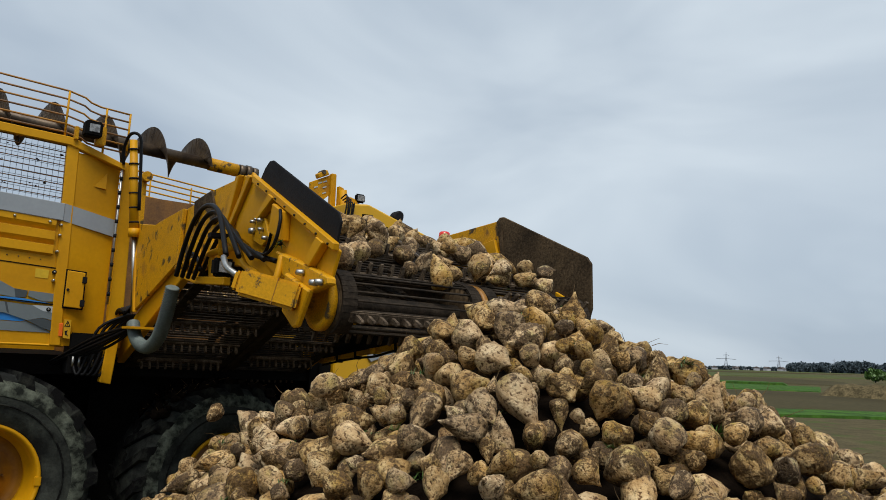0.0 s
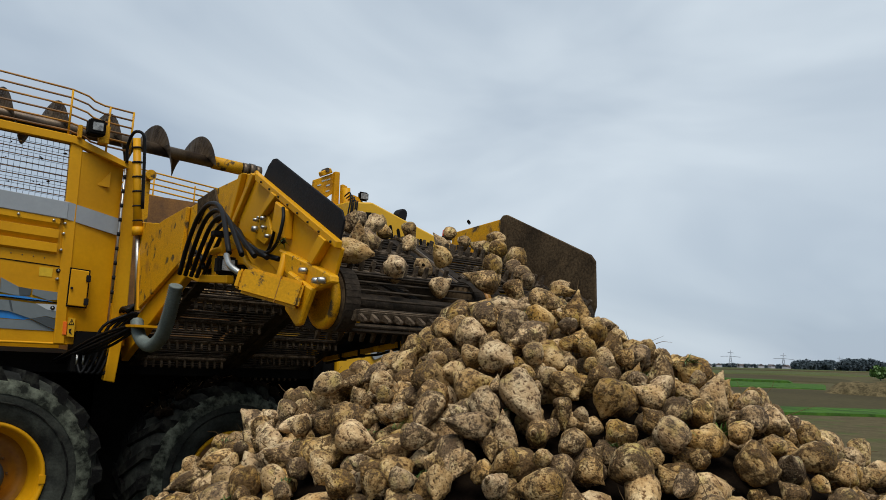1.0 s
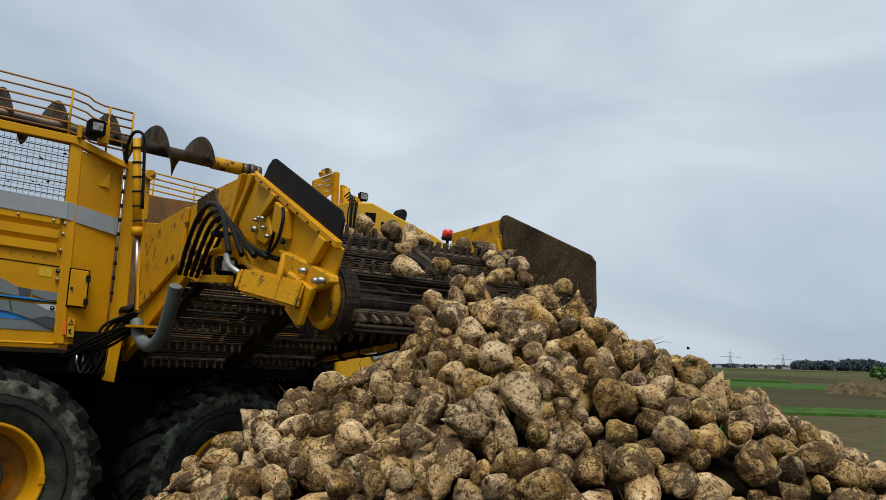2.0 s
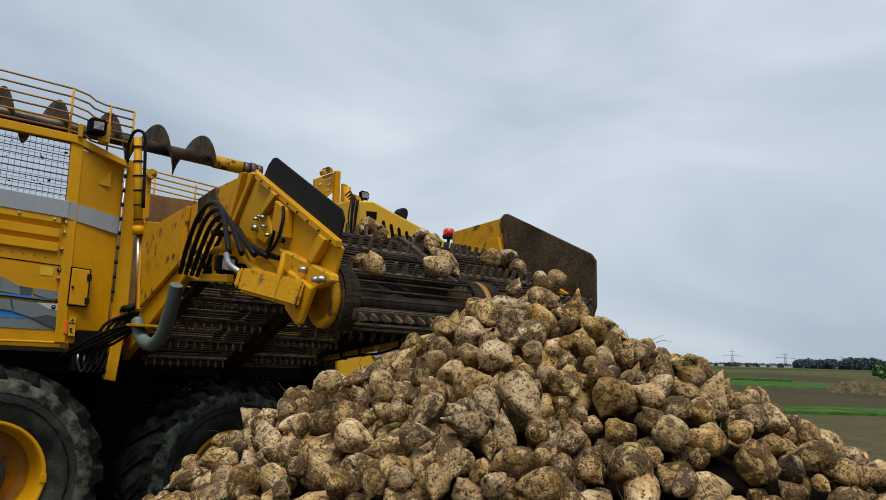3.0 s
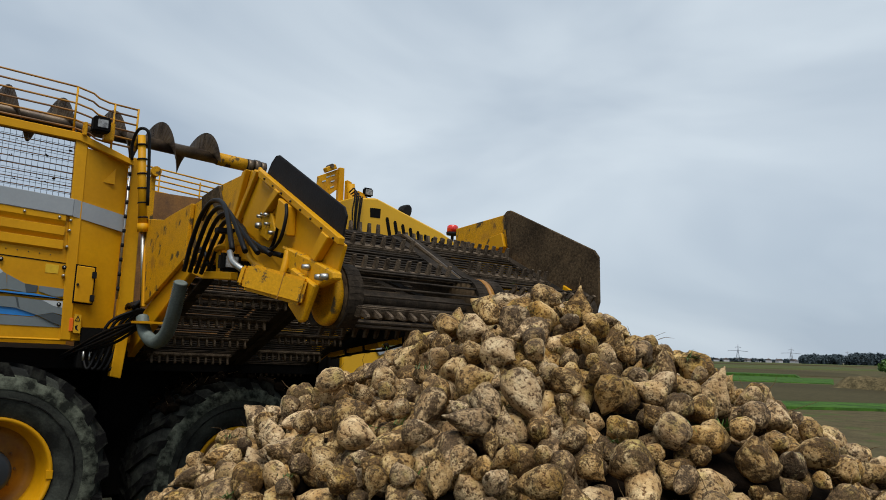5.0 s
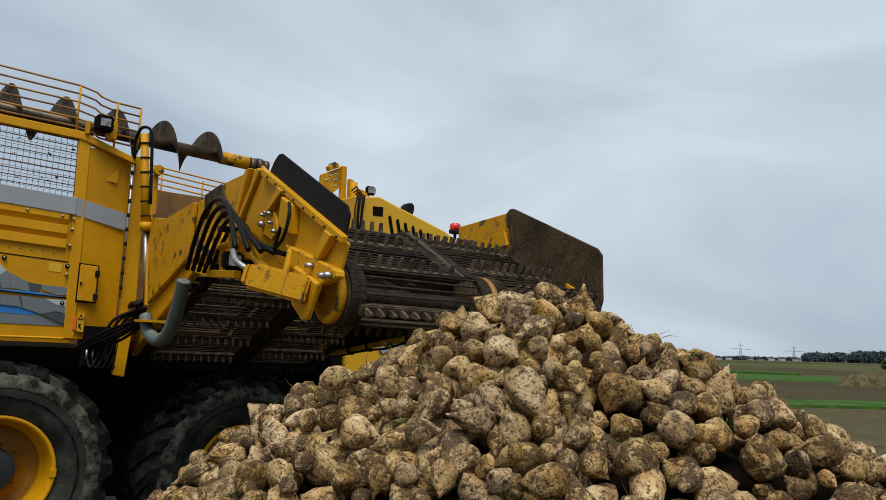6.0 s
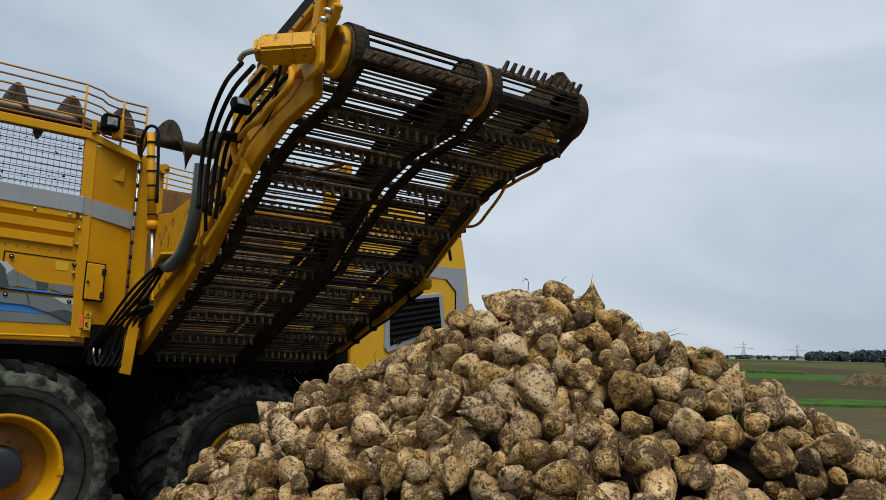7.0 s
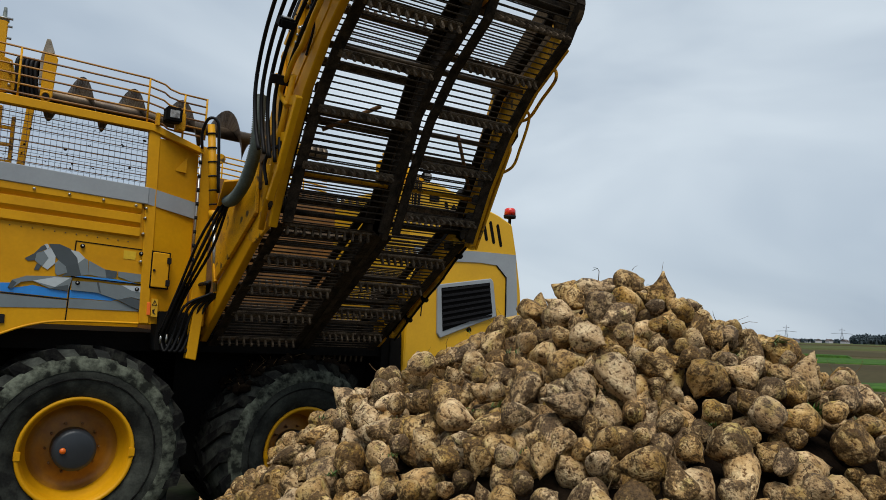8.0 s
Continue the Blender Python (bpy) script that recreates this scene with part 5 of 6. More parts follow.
    part("lens", box(4.958, 5.070, 8.992, 9.0, 4.408, 4.492, bevel=0.004), LENS, lamp)
    part("lamp_stem", tube([(5.01, 9.05, 4.39), (5.0, 9.1, 4.25)], 0.015, 6), CHROME, lamp)
    # beam coloured near-black so that the gap beside the hood reads dark
    part("frame_beam", prism([(4.5, 2.3), (4.66, 2.3), (4.68, 1.75), (4.5, 1.6)], "y", 8.85, 8.88, 0.01), CHASSIS, harvester)


engine_hood()

# ---- the unloading conveyor ----
HINGE, FOOT, XL, XR = (6.70, 3.12), (8.90, 2.25), 2.20, 4.32
DRUM, DRUM_R = (4.29, 2.70), 0.20
XM = (XL + XR) / 2 + 0.05
lower = new("conveyor_base")
lower.parent = harvester
lower.location = Vector((0, *FOOT)) - origin(harvester)
tip = new("conveyor_head")
tip.parent = harvester
tip.location = Vector((0, *HINGE)) - origin(harvester)


def belt_loop():
    """The belt's run in side view: up the base, over the hinge, down to the drum and back beneath."""
    run = [Vector(p) for p in ((9.1, 2.50), (6.85, 3.31), (5.30, 3.29))]
    c = Vector(DRUM)
    for k in range(17):
        a = radians(62 + 180 * k / 16)
        run.append(c + DRUM_R * Vector((math.cos(a), math.sin(a))))
    run += [Vector(p) for p in ((4.56, 2.535), (5.10, 2.81), (5.60, 2.95), (6.20, 2.99), (6.80, 2.96), (9.1, 2.05))]
    for k in range(1, 6):
        a = radians(-90 + 180 * k / 6)
        run.append(Vector((9.1, 2.275)) + 0.225 * Vector((math.cos(a), math.sin(a))))
    return run


LOOP = belt_loop()
STEPS = [(LOOP[(i + 1) % len(LOOP)] - LOOP[i]).length for i in range(len(LOOP))]
ROUND = sum(STEPS)


def on_belt(s):
    """The place on the belt at s metres along it, and the turn about x that stands a piece on it."""
    s %= ROUND
    for i, d in enumerate(STEPS):
        if s <= d:
            a, b = LOOP[i], LOOP[(i + 1) % len(LOOP)]
            way = (b - a) / d
            return a + way * s, math.degrees(math.atan2(-way.y, -way.x))
        s -= d
    return LOOP[0], 0.0


FLIGHTS = 21
PITCH = ROUND / FLIGHTS
SPEED = PITCH * 8
STOP = 6.145
PHASE = STEPS[0] + STEPS[1] + STEPS[2] - 0.05 - SPEED * 4.5


def conveyor_parts():
    owner = {True: tip, False: lower}
    # rods of the two belts
    for x0, x1 in ((XL + 0.03, XM - 0.09), (XM + 0.09, XR - 0.03)):
        rod = tube([(x0, 0, 0), (x1, 0, 0)], 0.0080, 5)
        me = bpy.data.meshes.new("belt_rod")
        rod.to_mesh(me)
        rod.free()
        me.materials.append(STEEL)
        n = int(ROUND / 0.062)
        for k in range(n):
            p, _ = on_belt(k * ROUND / n)
            ob = new("belt_rod", me)
            ob.parent = owner[p.x < HINGE[0]]
            o = HINGE if p.x < HINGE[0] else FOOT
            ob.location = (0, p.x - o[0], p.y - o[1] + random.uniform(-0.004, 0.004))
    # rubber belts at the edges and middle that carry the rods
    for x0, x1 in ((XL, XL + 0.10), (XM - 0.12, XM - 0.03), (XM + 0.03, XM + 0.12), (XR - 0.10, XR)):
        for near in (True, False):
            bm = bmesh.new()
            for i in range(len(LOOP)):
                a, b = LOOP[i], LOOP[(i + 1) % len(LOOP)]
                if ((a + b).x / 2 < HINGE[0] + 0.1) != near:
                    continue
                way = (b - a).normalized()
                up = Vector((way.y, -way.x)) * 0.012
                add_prism(bm, [tuple(a + up), tuple(b + up), tuple(b - up), tuple(a - up)], "x", x0, x1)
            part("belt_band", bm, BELT_RUBBER, owner[near])
    # frame beams, drum, rollers, dividers
    for x0, x1 in ((XL - 0.09, XL - 0.01), (XR + 0.01, XR + 0.09)):
        mat = YELLOW if x0 < 3 else YELLOW_DIRTY
        part("side_beam", prism([(9.0, 2.12), (6.74, 3.06), (6.74, 3.32), (9.0, 2.42)], "x", x0, x1, 0.008), mat, lower)
        part("side_beam", prism([(6.9, 3.01), (6.2, 3.04), (5.6, 3.00), (5.1, 2.86), (4.62, 2.62), (4.50, 2.84), (5.32, 3.29), (6.9, 3.33)], "x", x0, x1, 0.008), mat, tip)
        part("hinge_pin", lathe([(-0.09, 0.07), (0.09, 0.07)], ((x0 + x1) / 2, *HINGE), "x", 14), STEEL, tip)
        for k in range(7):
            y, z = 5.55 + 0.2 * k, 3.05
            part("idler", lathe([(-0.03, 0.055), (0.03, 0.055)], ((XL + 0.07) if x0 < 3 else (XR - 0.07), y, z), "x", 12), STEEL, tip)
        for k in range(6):
            u = k / 5
            part("idler", lathe([(-0.03, 0.055), (0.03, 0.055)], ((XL + 0.07) if x0 < 3 else (XR - 0.07), 7.0 + 1.8 * u, 2.99 - 0.74 * u), "x", 12), STEEL, lower)
    part("middle_beam", prism([(9.0, 2.06), (6.74, 2.98), (6.74, 3.34), (9.0, 2.42)], "x", XM - 0.03, XM + 0.03), STEEL, lower)
    part("middle_beam", prism([(6.9, 3.0), (5.5, 3.05), (4.5, 2.66), (4.5, 2.84), (5.3, 3.22), (6.9, 3.26)], "x", XM - 0.03, XM + 0.03), STEEL, tip)
    for x0, x1, mat in ((XM - 0.026, XM + 0.004, RUBBER_MUD), (XM + 0.008, XM + 0.026, AUGER)):
        part("divider_bar", prism([(6.6, 3.345), (5.28, 3.325), (4.42, 2.895), (4.34, 2.80), (4.33, 2.78), (4.40, 2.865), (5.28, 3.30), (6.6, 3.32)], "x", x0, x1, 0.003), mat, tip)
    for k in range(5):
        y = 8.7 - 0.45 * k
        part("cross_beam", tube([(XL, y, 2.30 + 0.41 * (8.9 - y)), (XR, y, 2.30 + 0.41 * (8.9 - y))], 0.024, 8), STEEL, lower)
    for y, z in ((6.4, 3.22), (5.8, 3.22), (5.15, 3.02)):
        part("cross_beam", tube([(XL, y, z), (XR, y, z)], 0.026, 8), YELLOW_DIRTY if y > 6 else AUGER, tip)
    part("cross_brace", tube([(XL + 0.25, 5.95, 3.20), (XL + 0.75, 5.62, 3.18)], 0.020, 6), RUST, tip)
    part("cross_brace", tube([(XR - 0.45, 5.75, 3.18), (XR - 0.1, 6.3, 3.2)], 0.020, 6), RUST, tip)
    part("drum", tube([(XL + 0.04, *DRUM), (XR - 0.04, *DRUM)], 0.06, 14), STEEL, tip)
    for x in (XL + 0.02, XR - 0.02):
        part("drum_wheel", lathe([(-0.03, 0.06), (-0.03, 0.195), (0.03, 0.195), (0.03, 0.06)], (x, *DRUM), "x", 26), RUBBER_MUD, tip)
    for x in (XM - 0.075, XM + 0.075):
        part("drum_wheel", lathe([(-0.042, 0.06), (-0.042, 0.21), (0.042, 0.21), (0.042, 0.06)], (x, *DRUM), "x", 26), RUBBER_MUD, tip)
    part("drum_ring", lathe([(-0.02, 0.19), (-0.02, 0.214), (0.02, 0.214), (0.02, 0.19)], (XM, *DRUM), "x", 28), OCHRE, tip)
    part("end_disc", lathe([(-0.05, 0.0005), (-0.05, 0.12), (-0.085, 0.135), (-0.09, 0.17), (-0.075, 0.18), (-0.04, 0.18)], (XL + 0.02, *DRUM), "x", 28), YELLOW_DIRTY, tip)


conveyor_parts()


def tip_cheeks():
    """The head's side cheeks with rubber flaps; the far one hangs over the heap."""
    cheek = part("side_cheek", prism([(5.46, 3.70), (5.32, 3.62), (3.99, 2.99), (4.08, 2.79), (4.50, 2.82), (4.86, 2.88), (5.42, 3.15), (5.70, 3.25), (5.68, 3.55)], "x", XL - 0.10, XL - 0.075, 0.006), YELLOW, tip)
    part("cheek_edge", prism([(5.34, 3.655), (3.98, 3.03), (3.99, 2.985), (5.34, 3.595)], "x", XL - 0.145, XL - 0.10, 0.006), YELLOW, cheek)
    part("cheek_rib", prism([(4.99, 3.46), (4.90, 3.42), (5.16, 3.29), (5.21, 3.31)], "x", XL - 0.155, XL - 0.10, 0.006), YELLOW, cheek)
    part("cheek_box", prism([(4.87, 3.375), (4.70, 3.300), (4.69, 3.10), (4.90, 3.18)], "x", XL - 0.17, XL - 0.10, 0.008), YELLOW, cheek)
    part("cheek_rib", prism([(4.20, 3.085), (4.10, 3.040), (4.27, 2.905), (4.35, 2.94)], "x", XL - 0.155, XL - 0.10, 0.006), YELLOW, cheek)
    part("cheek_lip", prism([(5.46, 3.675), (5.40, 3.65), (5.76, 3.29), (5.82, 3.31)], "x", XL - 0.135, XL - 0.10, 0.006), YELLOW, cheek)
    part("cheek_bracket", prism([(5.32, 3.25), (5.22, 3.33), (5.08, 3.30), (4.98, 3.16), (5.10, 3.10), (5.27, 3.16)], "x", XL - 0.125, XL - 0.10, 0.006), YELLOW_SPECKED, cheek)
    for y, z, r in ((5.245, 3.291, 0.014), (5.114, 3.288, 0.016), (5.256, 3.225, 0.026), (5.003, 3.150, 0.016), (5.18, 3.30, 0.012), (5.09, 3.22, 0.014)):
        part("bolt", lathe([(-0.165, 0.0005), (-0.165, r * 0.8), (-0.145, r), (-0.12, r)], (XL, y, z), "x", 6), CHROME, cheek)
    part("cheek_cable", tube(arc([(XL - 0.17, 4.72, 3.31), (XL - 0.19, 4.66, 3.22), (XL - 0.20, 4.70, 3.08), (XL - 0.19, 4.86, 3.02), (XL - 0.18, 5.05, 3.05)], 6), 0.012, 6), HOSE, cheek)
    part("rubber_flap", prism([(5.29, 3.60), (5.20, 3.69), (5.13, 3.725), (5.07, 3.72), (4.02, 3.22), (3.98, 3.16), (4.03, 2.99)], "x", XL - 0.105, XL - 0.09, 0.004), BLACK, tip)
    for k in range(8):
        y = 5.2 - 0.165 * k
        part("bolt", lathe([(-0.155, 0.0005), (-0.155, 0.007), (-0.14, 0.008)], (XL, y, 3.56 - 0.076 * k), "x", 8), STEEL, cheek)
    wall = part("dirty_wall", prism([(8.55, 3.63), (7.82, 3.54), (7.69, 3.555), (6.95, 3.60), (7.0, 3.10), (8.0, 2.78), (8.28, 2.70)], "x", XL - 0.14, XL - 0.10, 0.006), YELLOW_DIRTY, lower)
    part("wall_post", prism([(8.58, 3.64), (8.52, 3.64), (8.25, 2.68), (8.31, 2.68)], "x", XL - 0.155, XL - 0.11, 0.006), YELLOW, wall)
    side = part("head_wall", prism([(7.28, 3.585), (6.68, 3.63), (6.27, 3.685), (5.62, 3.70), (5.50, 3.665), (5.78, 3.30), (6.2, 3.12), (6.9, 3.02), (7.2, 3.30)], "x", XL - 0.095, XL - 0.06, 0.006), YELLOW_DIRTY, tip)
    part("wall_rib", prism([(5.70, 3.695), (5.62, 3.70), (5.86, 3.24), (5.94, 3.22)], "x", XL - 0.14, XL - 0.095, 0.006), YELLOW, side)
    part("wall_patch", prism([(6.73, 3.635), (6.31, 3.675), (6.10, 3.40), (6.19, 3.374), (6.48, 3.57), (6.69, 3.415)], "x", XL - 0.115, XL - 0.097), RUBBER_MUD, side)
    far = part("side_cheek", prism([(6.10, 3.59), (5.32, 3.65), (5.20, 3.23), (5.27, 2.99), (6.10, 3.08)], "x", XR + 0.09, XR + 0.12, 0.006), YELLOW_DIRTY, tip)
    part("rubber_flap", prism([(5.33, 3.64), (5.29, 3.67), (5.24, 3.67), (4.21, 3.235), (4.16, 3.18), (4.14, 2.83), (4.18, 2.71), (4.49, 2.79), (5.19, 3.03)], "x", XR + 0.06, XR + 0.085, 0.004), RUBBER_MUD, tip)
    part("flap_strip", prism([(5.27, 3.59), (5.21, 3.08), (5.18, 3.08), (5.24, 3.59)], "x", XR + 0.045, XR + 0.06), RUBBER_MUD, tip)
    part("yellow_clip", prism([(5.49, 3.44), (5.32, 3.47), (5.27, 3.34), (5.47, 3.32)], "x", XR + 0.03, XR + 0.06, 0.004), YELLOW, tip)
    part("yellow_clip", prism([(4.51, 2.97), (4.26, 2.85), (4.26, 2.79), (4.51, 2.89)], "x", XR + 0.03, XR + 0.06, 0.004), YELLOW, tip)
    # far-side guard hoop
    x = 4.50
    part("guard_hoop", tube(arc([(XR + 0.09, 4.98, 3.10), (x, 4.90, 3.04), (x, 4.85, 2.92), (x, 4.85, 2.84), (x, 4.94, 2.80), (x, 5.16, 2.90), (x, 5.38, 3.0), (XR + 0.10, 5.48, 3.10)], 6), 0.017, 8), YELLOW_DIRTY, tip)
    part("guard_hoop", tube(arc([(XR + 0.08, 5.30, 3.13), (x, 5.34, 3.04), (x, 5.44, 2.98), (x, 5.70, 2.97), (x, 5.91, 2.99), (XR + 0.10, 6.07, 3.10)], 6), 0.015, 8), YELLOW_DIRTY, tip)
    part("hoop_stay", tube([(XR + 0.07, 5.25, 3.14), (x - 0.03, 5.60, 3.05), (XR + 0.10, 5.85, 3.08)], 0.014, 8), STEEL, tip)
    part("outer_beam", prism([(6.9, 3.02), (5.75, 3.02), (5.62, 3.10), (5.62, 3.24), (6.9, 3.30)], "x", XR + 0.10, XR + 0.13, 0.005), YELLOW_DIRTY, tip)


tip_cheeks()


def drive_motor():
    """Hydraulic drive at the drum's near end with bracket, bolts, pipes, lamp and hoses."""
    a, b = Vector((1.715, 4.49, 2.79)), Vector((2.02, 4.30, 2.71))
    d = (b - a).normalized()
    m = Matrix.Translation((a + b) / 2) @ d.to_track_quat("X", "Z").to_matrix().to_4x4()
    half = (b - a).length / 2

    def oriented(x0, x1, w, h, bevel):
        bm = box(x0, x1, -w, w, -h, h, bevel=bevel)
        bmesh.ops.transform(bm, matrix=m, verts=bm.verts)
        return bm

    motor = part("drive_motor", oriented(-half, half, 0.078, 0.082, 0.018), YELLOW_SPECKED, tip)
    part("motor_cap", oriented(-half - 0.035, -half, 0.06, 0.06, 0.012), YELLOW_SPECKED, motor)
    part("motor_band", oriented(half * 0.2, half * 0.2 + 0.006, 0.079, 0.083, 0.001), OCHRE, motor)
    flange = part("motor_flange", prism([(4.53, 2.88), (4.16, 2.75), (4.30, 2.54), (4.36, 2.53), (4.53, 2.63)], "x", 2.01, 2.05, 0.01), YELLOW_SPECKED, tip)
    part("motor_bracket", prism([(4.80, 3.045), (4.30, 2.915), (4.01, 2.83), (4.00, 2.785), (4.24, 2.745), (4.50, 2.80), (4.68, 2.885)], "x", 2.05, 2.11, 0.01), YELLOW_SPECKED, tip)
    for y, z in ((4.33, 2.87), (4.14, 2.80), (4.07, 2.80)):
        part("bolt", lathe([(-0.045, 0.0005), (-0.045, 0.018), (-0.010, 0.023), (0.0, 0.023)], (2.045, y, z), "x", 6), CHROME, flange)
    part("pipe_elbow", tube(arc([(1.70, 4.52, 2.83), (1.66, 4.6, 2.88), (1.67, 4.70, 2.95)], 5), 0.02, 8), CHROME, tip)
    part("handle_pipe", tube(arc([(2.06, 4.70, 3.0), (2.02, 4.676, 2.84), (2.0, 4.759, 2.79), (2.0, 4.987, 2.90), (2.0, 5.175, 2.96), (2.0, 5.362, 3.10), (2.0, 5.548, 3.18), (2.0, 5.70, 3.25), (2.03, 5.767, 3.08)], 6), 0.024, 8), YELLOW, tip)
    rail = part("side_rail", prism([(6.62, 3.005), (6.30, 2.945), (5.62, 2.905), (5.62, 2.845), (6.30, 2.885), (6.62, 2.945)], "x", 2.01, 2.07, 0.006), YELLOW, tip)
    for y0, y1 in ((6.42, 6.28), (6.10, 5.99), (5.76, 5.66)):
        part("rail_rung", prism([(y0 + 0.05, 3.26), (y0 - 0.04, 3.25), (y1 - 0.04, 2.90), (y1 + 0.05, 2.91)], "x", 2.04, 2.065, 0.005), YELLOW, rail)
    part("frame_tube", tube([(2.06, 6.95, 3.06), (2.04, 6.0, 3.12), (2.04, 5.5, 3.13)], 0.028, 10), YELLOW, tip)
    part("rail_hose", tube(arc([(2.0, 6.5, 3.02), (1.97, 6.35, 3.12), (1.98, 6.20, 3.10), (2.0, 6.12, 2.98)], 6), 0.016, 7), HOSE, tip)
    lamp = part("work_lamp", box(1.73, 1.87, 5.02, 5.10, 2.86, 2.98, bevel=0.015), CHASSIS, tip)
    part("lens", box(1.755, 1.845, 5.012, 5.02, 2.88, 2.96, bevel=0.004), LENS, lamp)
    bundle = part("hose_clamp", box(1.86, 2.06, 5.54, 5.62, 3.18, 3.22, bevel=0.005), BLACK, tip)
    for k in range(5):
        x = 1.82 + 0.055 * k
        part("hydraulic_hose", tube(arc([(x, 6.15 + 0.03 * k, 2.92), (x, 6.02, 3.14), (x - 0.01, 5.78, 3.34 - 0.02 * k), (x - 0.02, 5.5, 3.40 - 0.04 * k), (x - 0.05, 5.15, 3.30 - 0.06 * k), (x - 0.12 + 0.03 * k, 4.74, 2.97)], 6), 0.018, 8), HOSE, tip)
    part("cable", tube(arc([(2.1, 4.95, 3.38), (2.06, 4.9, 3.2), (2.08, 5.05, 3.05), (2.08, 5.3, 3.06)], 6), 0.012, 6), HOSE, tip)
    return bundle


drive_motor()
conduit = part("corrugated_conduit", tube(arc([(1.95, 7.82, 2.56), (1.95, 7.70, 2.44), (1.95, 7.48, 2.36), (1.95, 7.20, 2.345), (1.94, 6.90, 2.43), (1.93, 6.70, 2.62), (1.93, 6.58, 2.86)], 26), [0.047 + 0.016 * (k % 2) for k in range(157)], 10), CONDUIT, harvester, at=(1.95, 7.805, 2.52))
for k in range(5):
    part("base_hose", tube(arc([(2.06 + 0.03 * k, 9.0, 2.32), (2.0 + 0.03 * k, 8.8, 2.56), (1.98 + 0.03 * k, 8.6, 2.70 + 0.01 * k), (2.0, 8.42, 2.68)], 5), 0.017, 7), HOSE, lower)


BLOCK, FEED_TOP = Vector((1.62, 8.62, 2.25)), Vector((1.95, 7.80, 2.53))
FEED_WAY = (BLOCK - FEED_TOP).normalized()


def feed_hoses():
    """The hoses from the valve block up to the conduit: one bundle that swings and slides as the conveyor rises."""
    first = None
    for k in range(6):
        o = Vector((0.028 * (k % 3) - 0.03, 0.02 * (k // 3), -0.025 * (k // 3)))
        far = FEED_TOP + FEED_WAY * 1.65 + o * 1.3 + Vector((0, 0, -0.03))
        bm = tube(arc([FEED_TOP + o, FEED_TOP + FEED_WAY * 0.5 + o * 1.9 + Vector((0, 0, 0.03 - 0.012 * k)), FEED_TOP + FEED_WAY * 1.1 + o * 1.5, far], 5), 0.015, 7)
        ob = part("feed_hose", bm, HOSE, first or harvester, at=None if first else FEED_TOP)
        first = first or ob
    part("hose_plate", box(1.86, 2.10, 7.50, 7.86, 2.50, 2.525, bevel=0.004), YELLOW, first)
    return first


feed = feed_hoses()


def flight_mesh(x0, x1):
    """A carrier bar with a row of upright fingers."""
    bm = bmesh.new()
    add_box(bm, x0, x1, -0.038, 0.038, -0.014, 0.024, bevel=0.008)
    n = 11
    for k in range(n):
        x = x0 + (x1 - x0) * (k + 0.5) / n
        add_prism(bm, [(-0.022, 0.02), (0.020, 0.02), (0.014, 0.098), (0.004, 0.106), (-0.008, 0.104)], "x", x - 0.011, x + 0.011)
    me = bpy.data.meshes.new("flight")
    bm.to_mesh(me)
    bm.free()
    me.materials.append(FLIGHT_MUD)
    return me


FLIGHT_PARTS = []
for half, (x0, x1) in enumerate(((XL + 0.06, XM - 0.12), (XM + 0.12, XR - 0.06))):
    me = flight_mesh(x0, x1)
    for k in range(FLIGHTS):
        s0 = PHASE + (k - 0.35 * half) * PITCH
        stop = on_belt(s0 + SPEED * STOP)[0]
        ob = new("flight", me)
        ob.parent = tip if stop.x < HINGE[0] else lower
        FLIGHT_PARTS.append((ob, s0))


# ---- moving beets ----
def stream():
    """Beets that ride the belt, drop off the drum, roll down the heap and come to rest, with their times."""
    rng = random.Random(41)
    out = []
    t = -0.02
    while t < 4.75:
        rate = 170 if t < 0.6 else 72 if t < 2.0 else 52 if t < 3.15 else 26 if t < 3.4 else 14
        t += 1 / rate
        x = rng.uniform(XL + 0.1, XR - 0.12)
        if t > 2 and rng.random() < 0.6:
            x = rng.uniform(2.9, XR - 0.12)
        lift = 0.07 + (rng.random() ** 2) * (0.13 if t < 1.6 else 0.08)
        out.append((t, x, lift, rng.randrange(KINDS), rng.uniform(1.0, 1.5), rng.random()))
    return out


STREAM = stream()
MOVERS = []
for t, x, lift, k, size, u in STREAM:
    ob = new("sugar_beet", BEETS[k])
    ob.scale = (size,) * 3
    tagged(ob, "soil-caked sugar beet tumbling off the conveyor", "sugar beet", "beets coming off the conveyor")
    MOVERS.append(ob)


# ---- leaves, roots and thrown pieces ----
def blade(bm, root, way, length, width):
    """A thin bent leaf blade."""
    side = way.cross(Vector((0.3, 0.2, 1))).normalized() * width
    last = None
    for k in range(5):
        u = k / 4
        p = root + way * (length * u) + Vector((0, 0, -length * 0.35 * u * u))
        w = side * (1 - u * 0.85)
        pair = (bm.verts.new(p - w), bm.verts.new(p + w))
        if last:
            bm.faces.new((last[0], last[1], pair[1], pair[0]))
        last = pair


def heap_top(x, y):
    """The height of the beets' surface over a place on the heap."""
    tops = [b[2] + math.sqrt(b[3] ** 2 - (b[0] - x) ** 2 - (b[1] - y) ** 2) for b in HEAP if math.hypot(b[0] - x, b[1] - y) < b[3]]
    return max(tops + [heap_height(x, y) - 0.08])


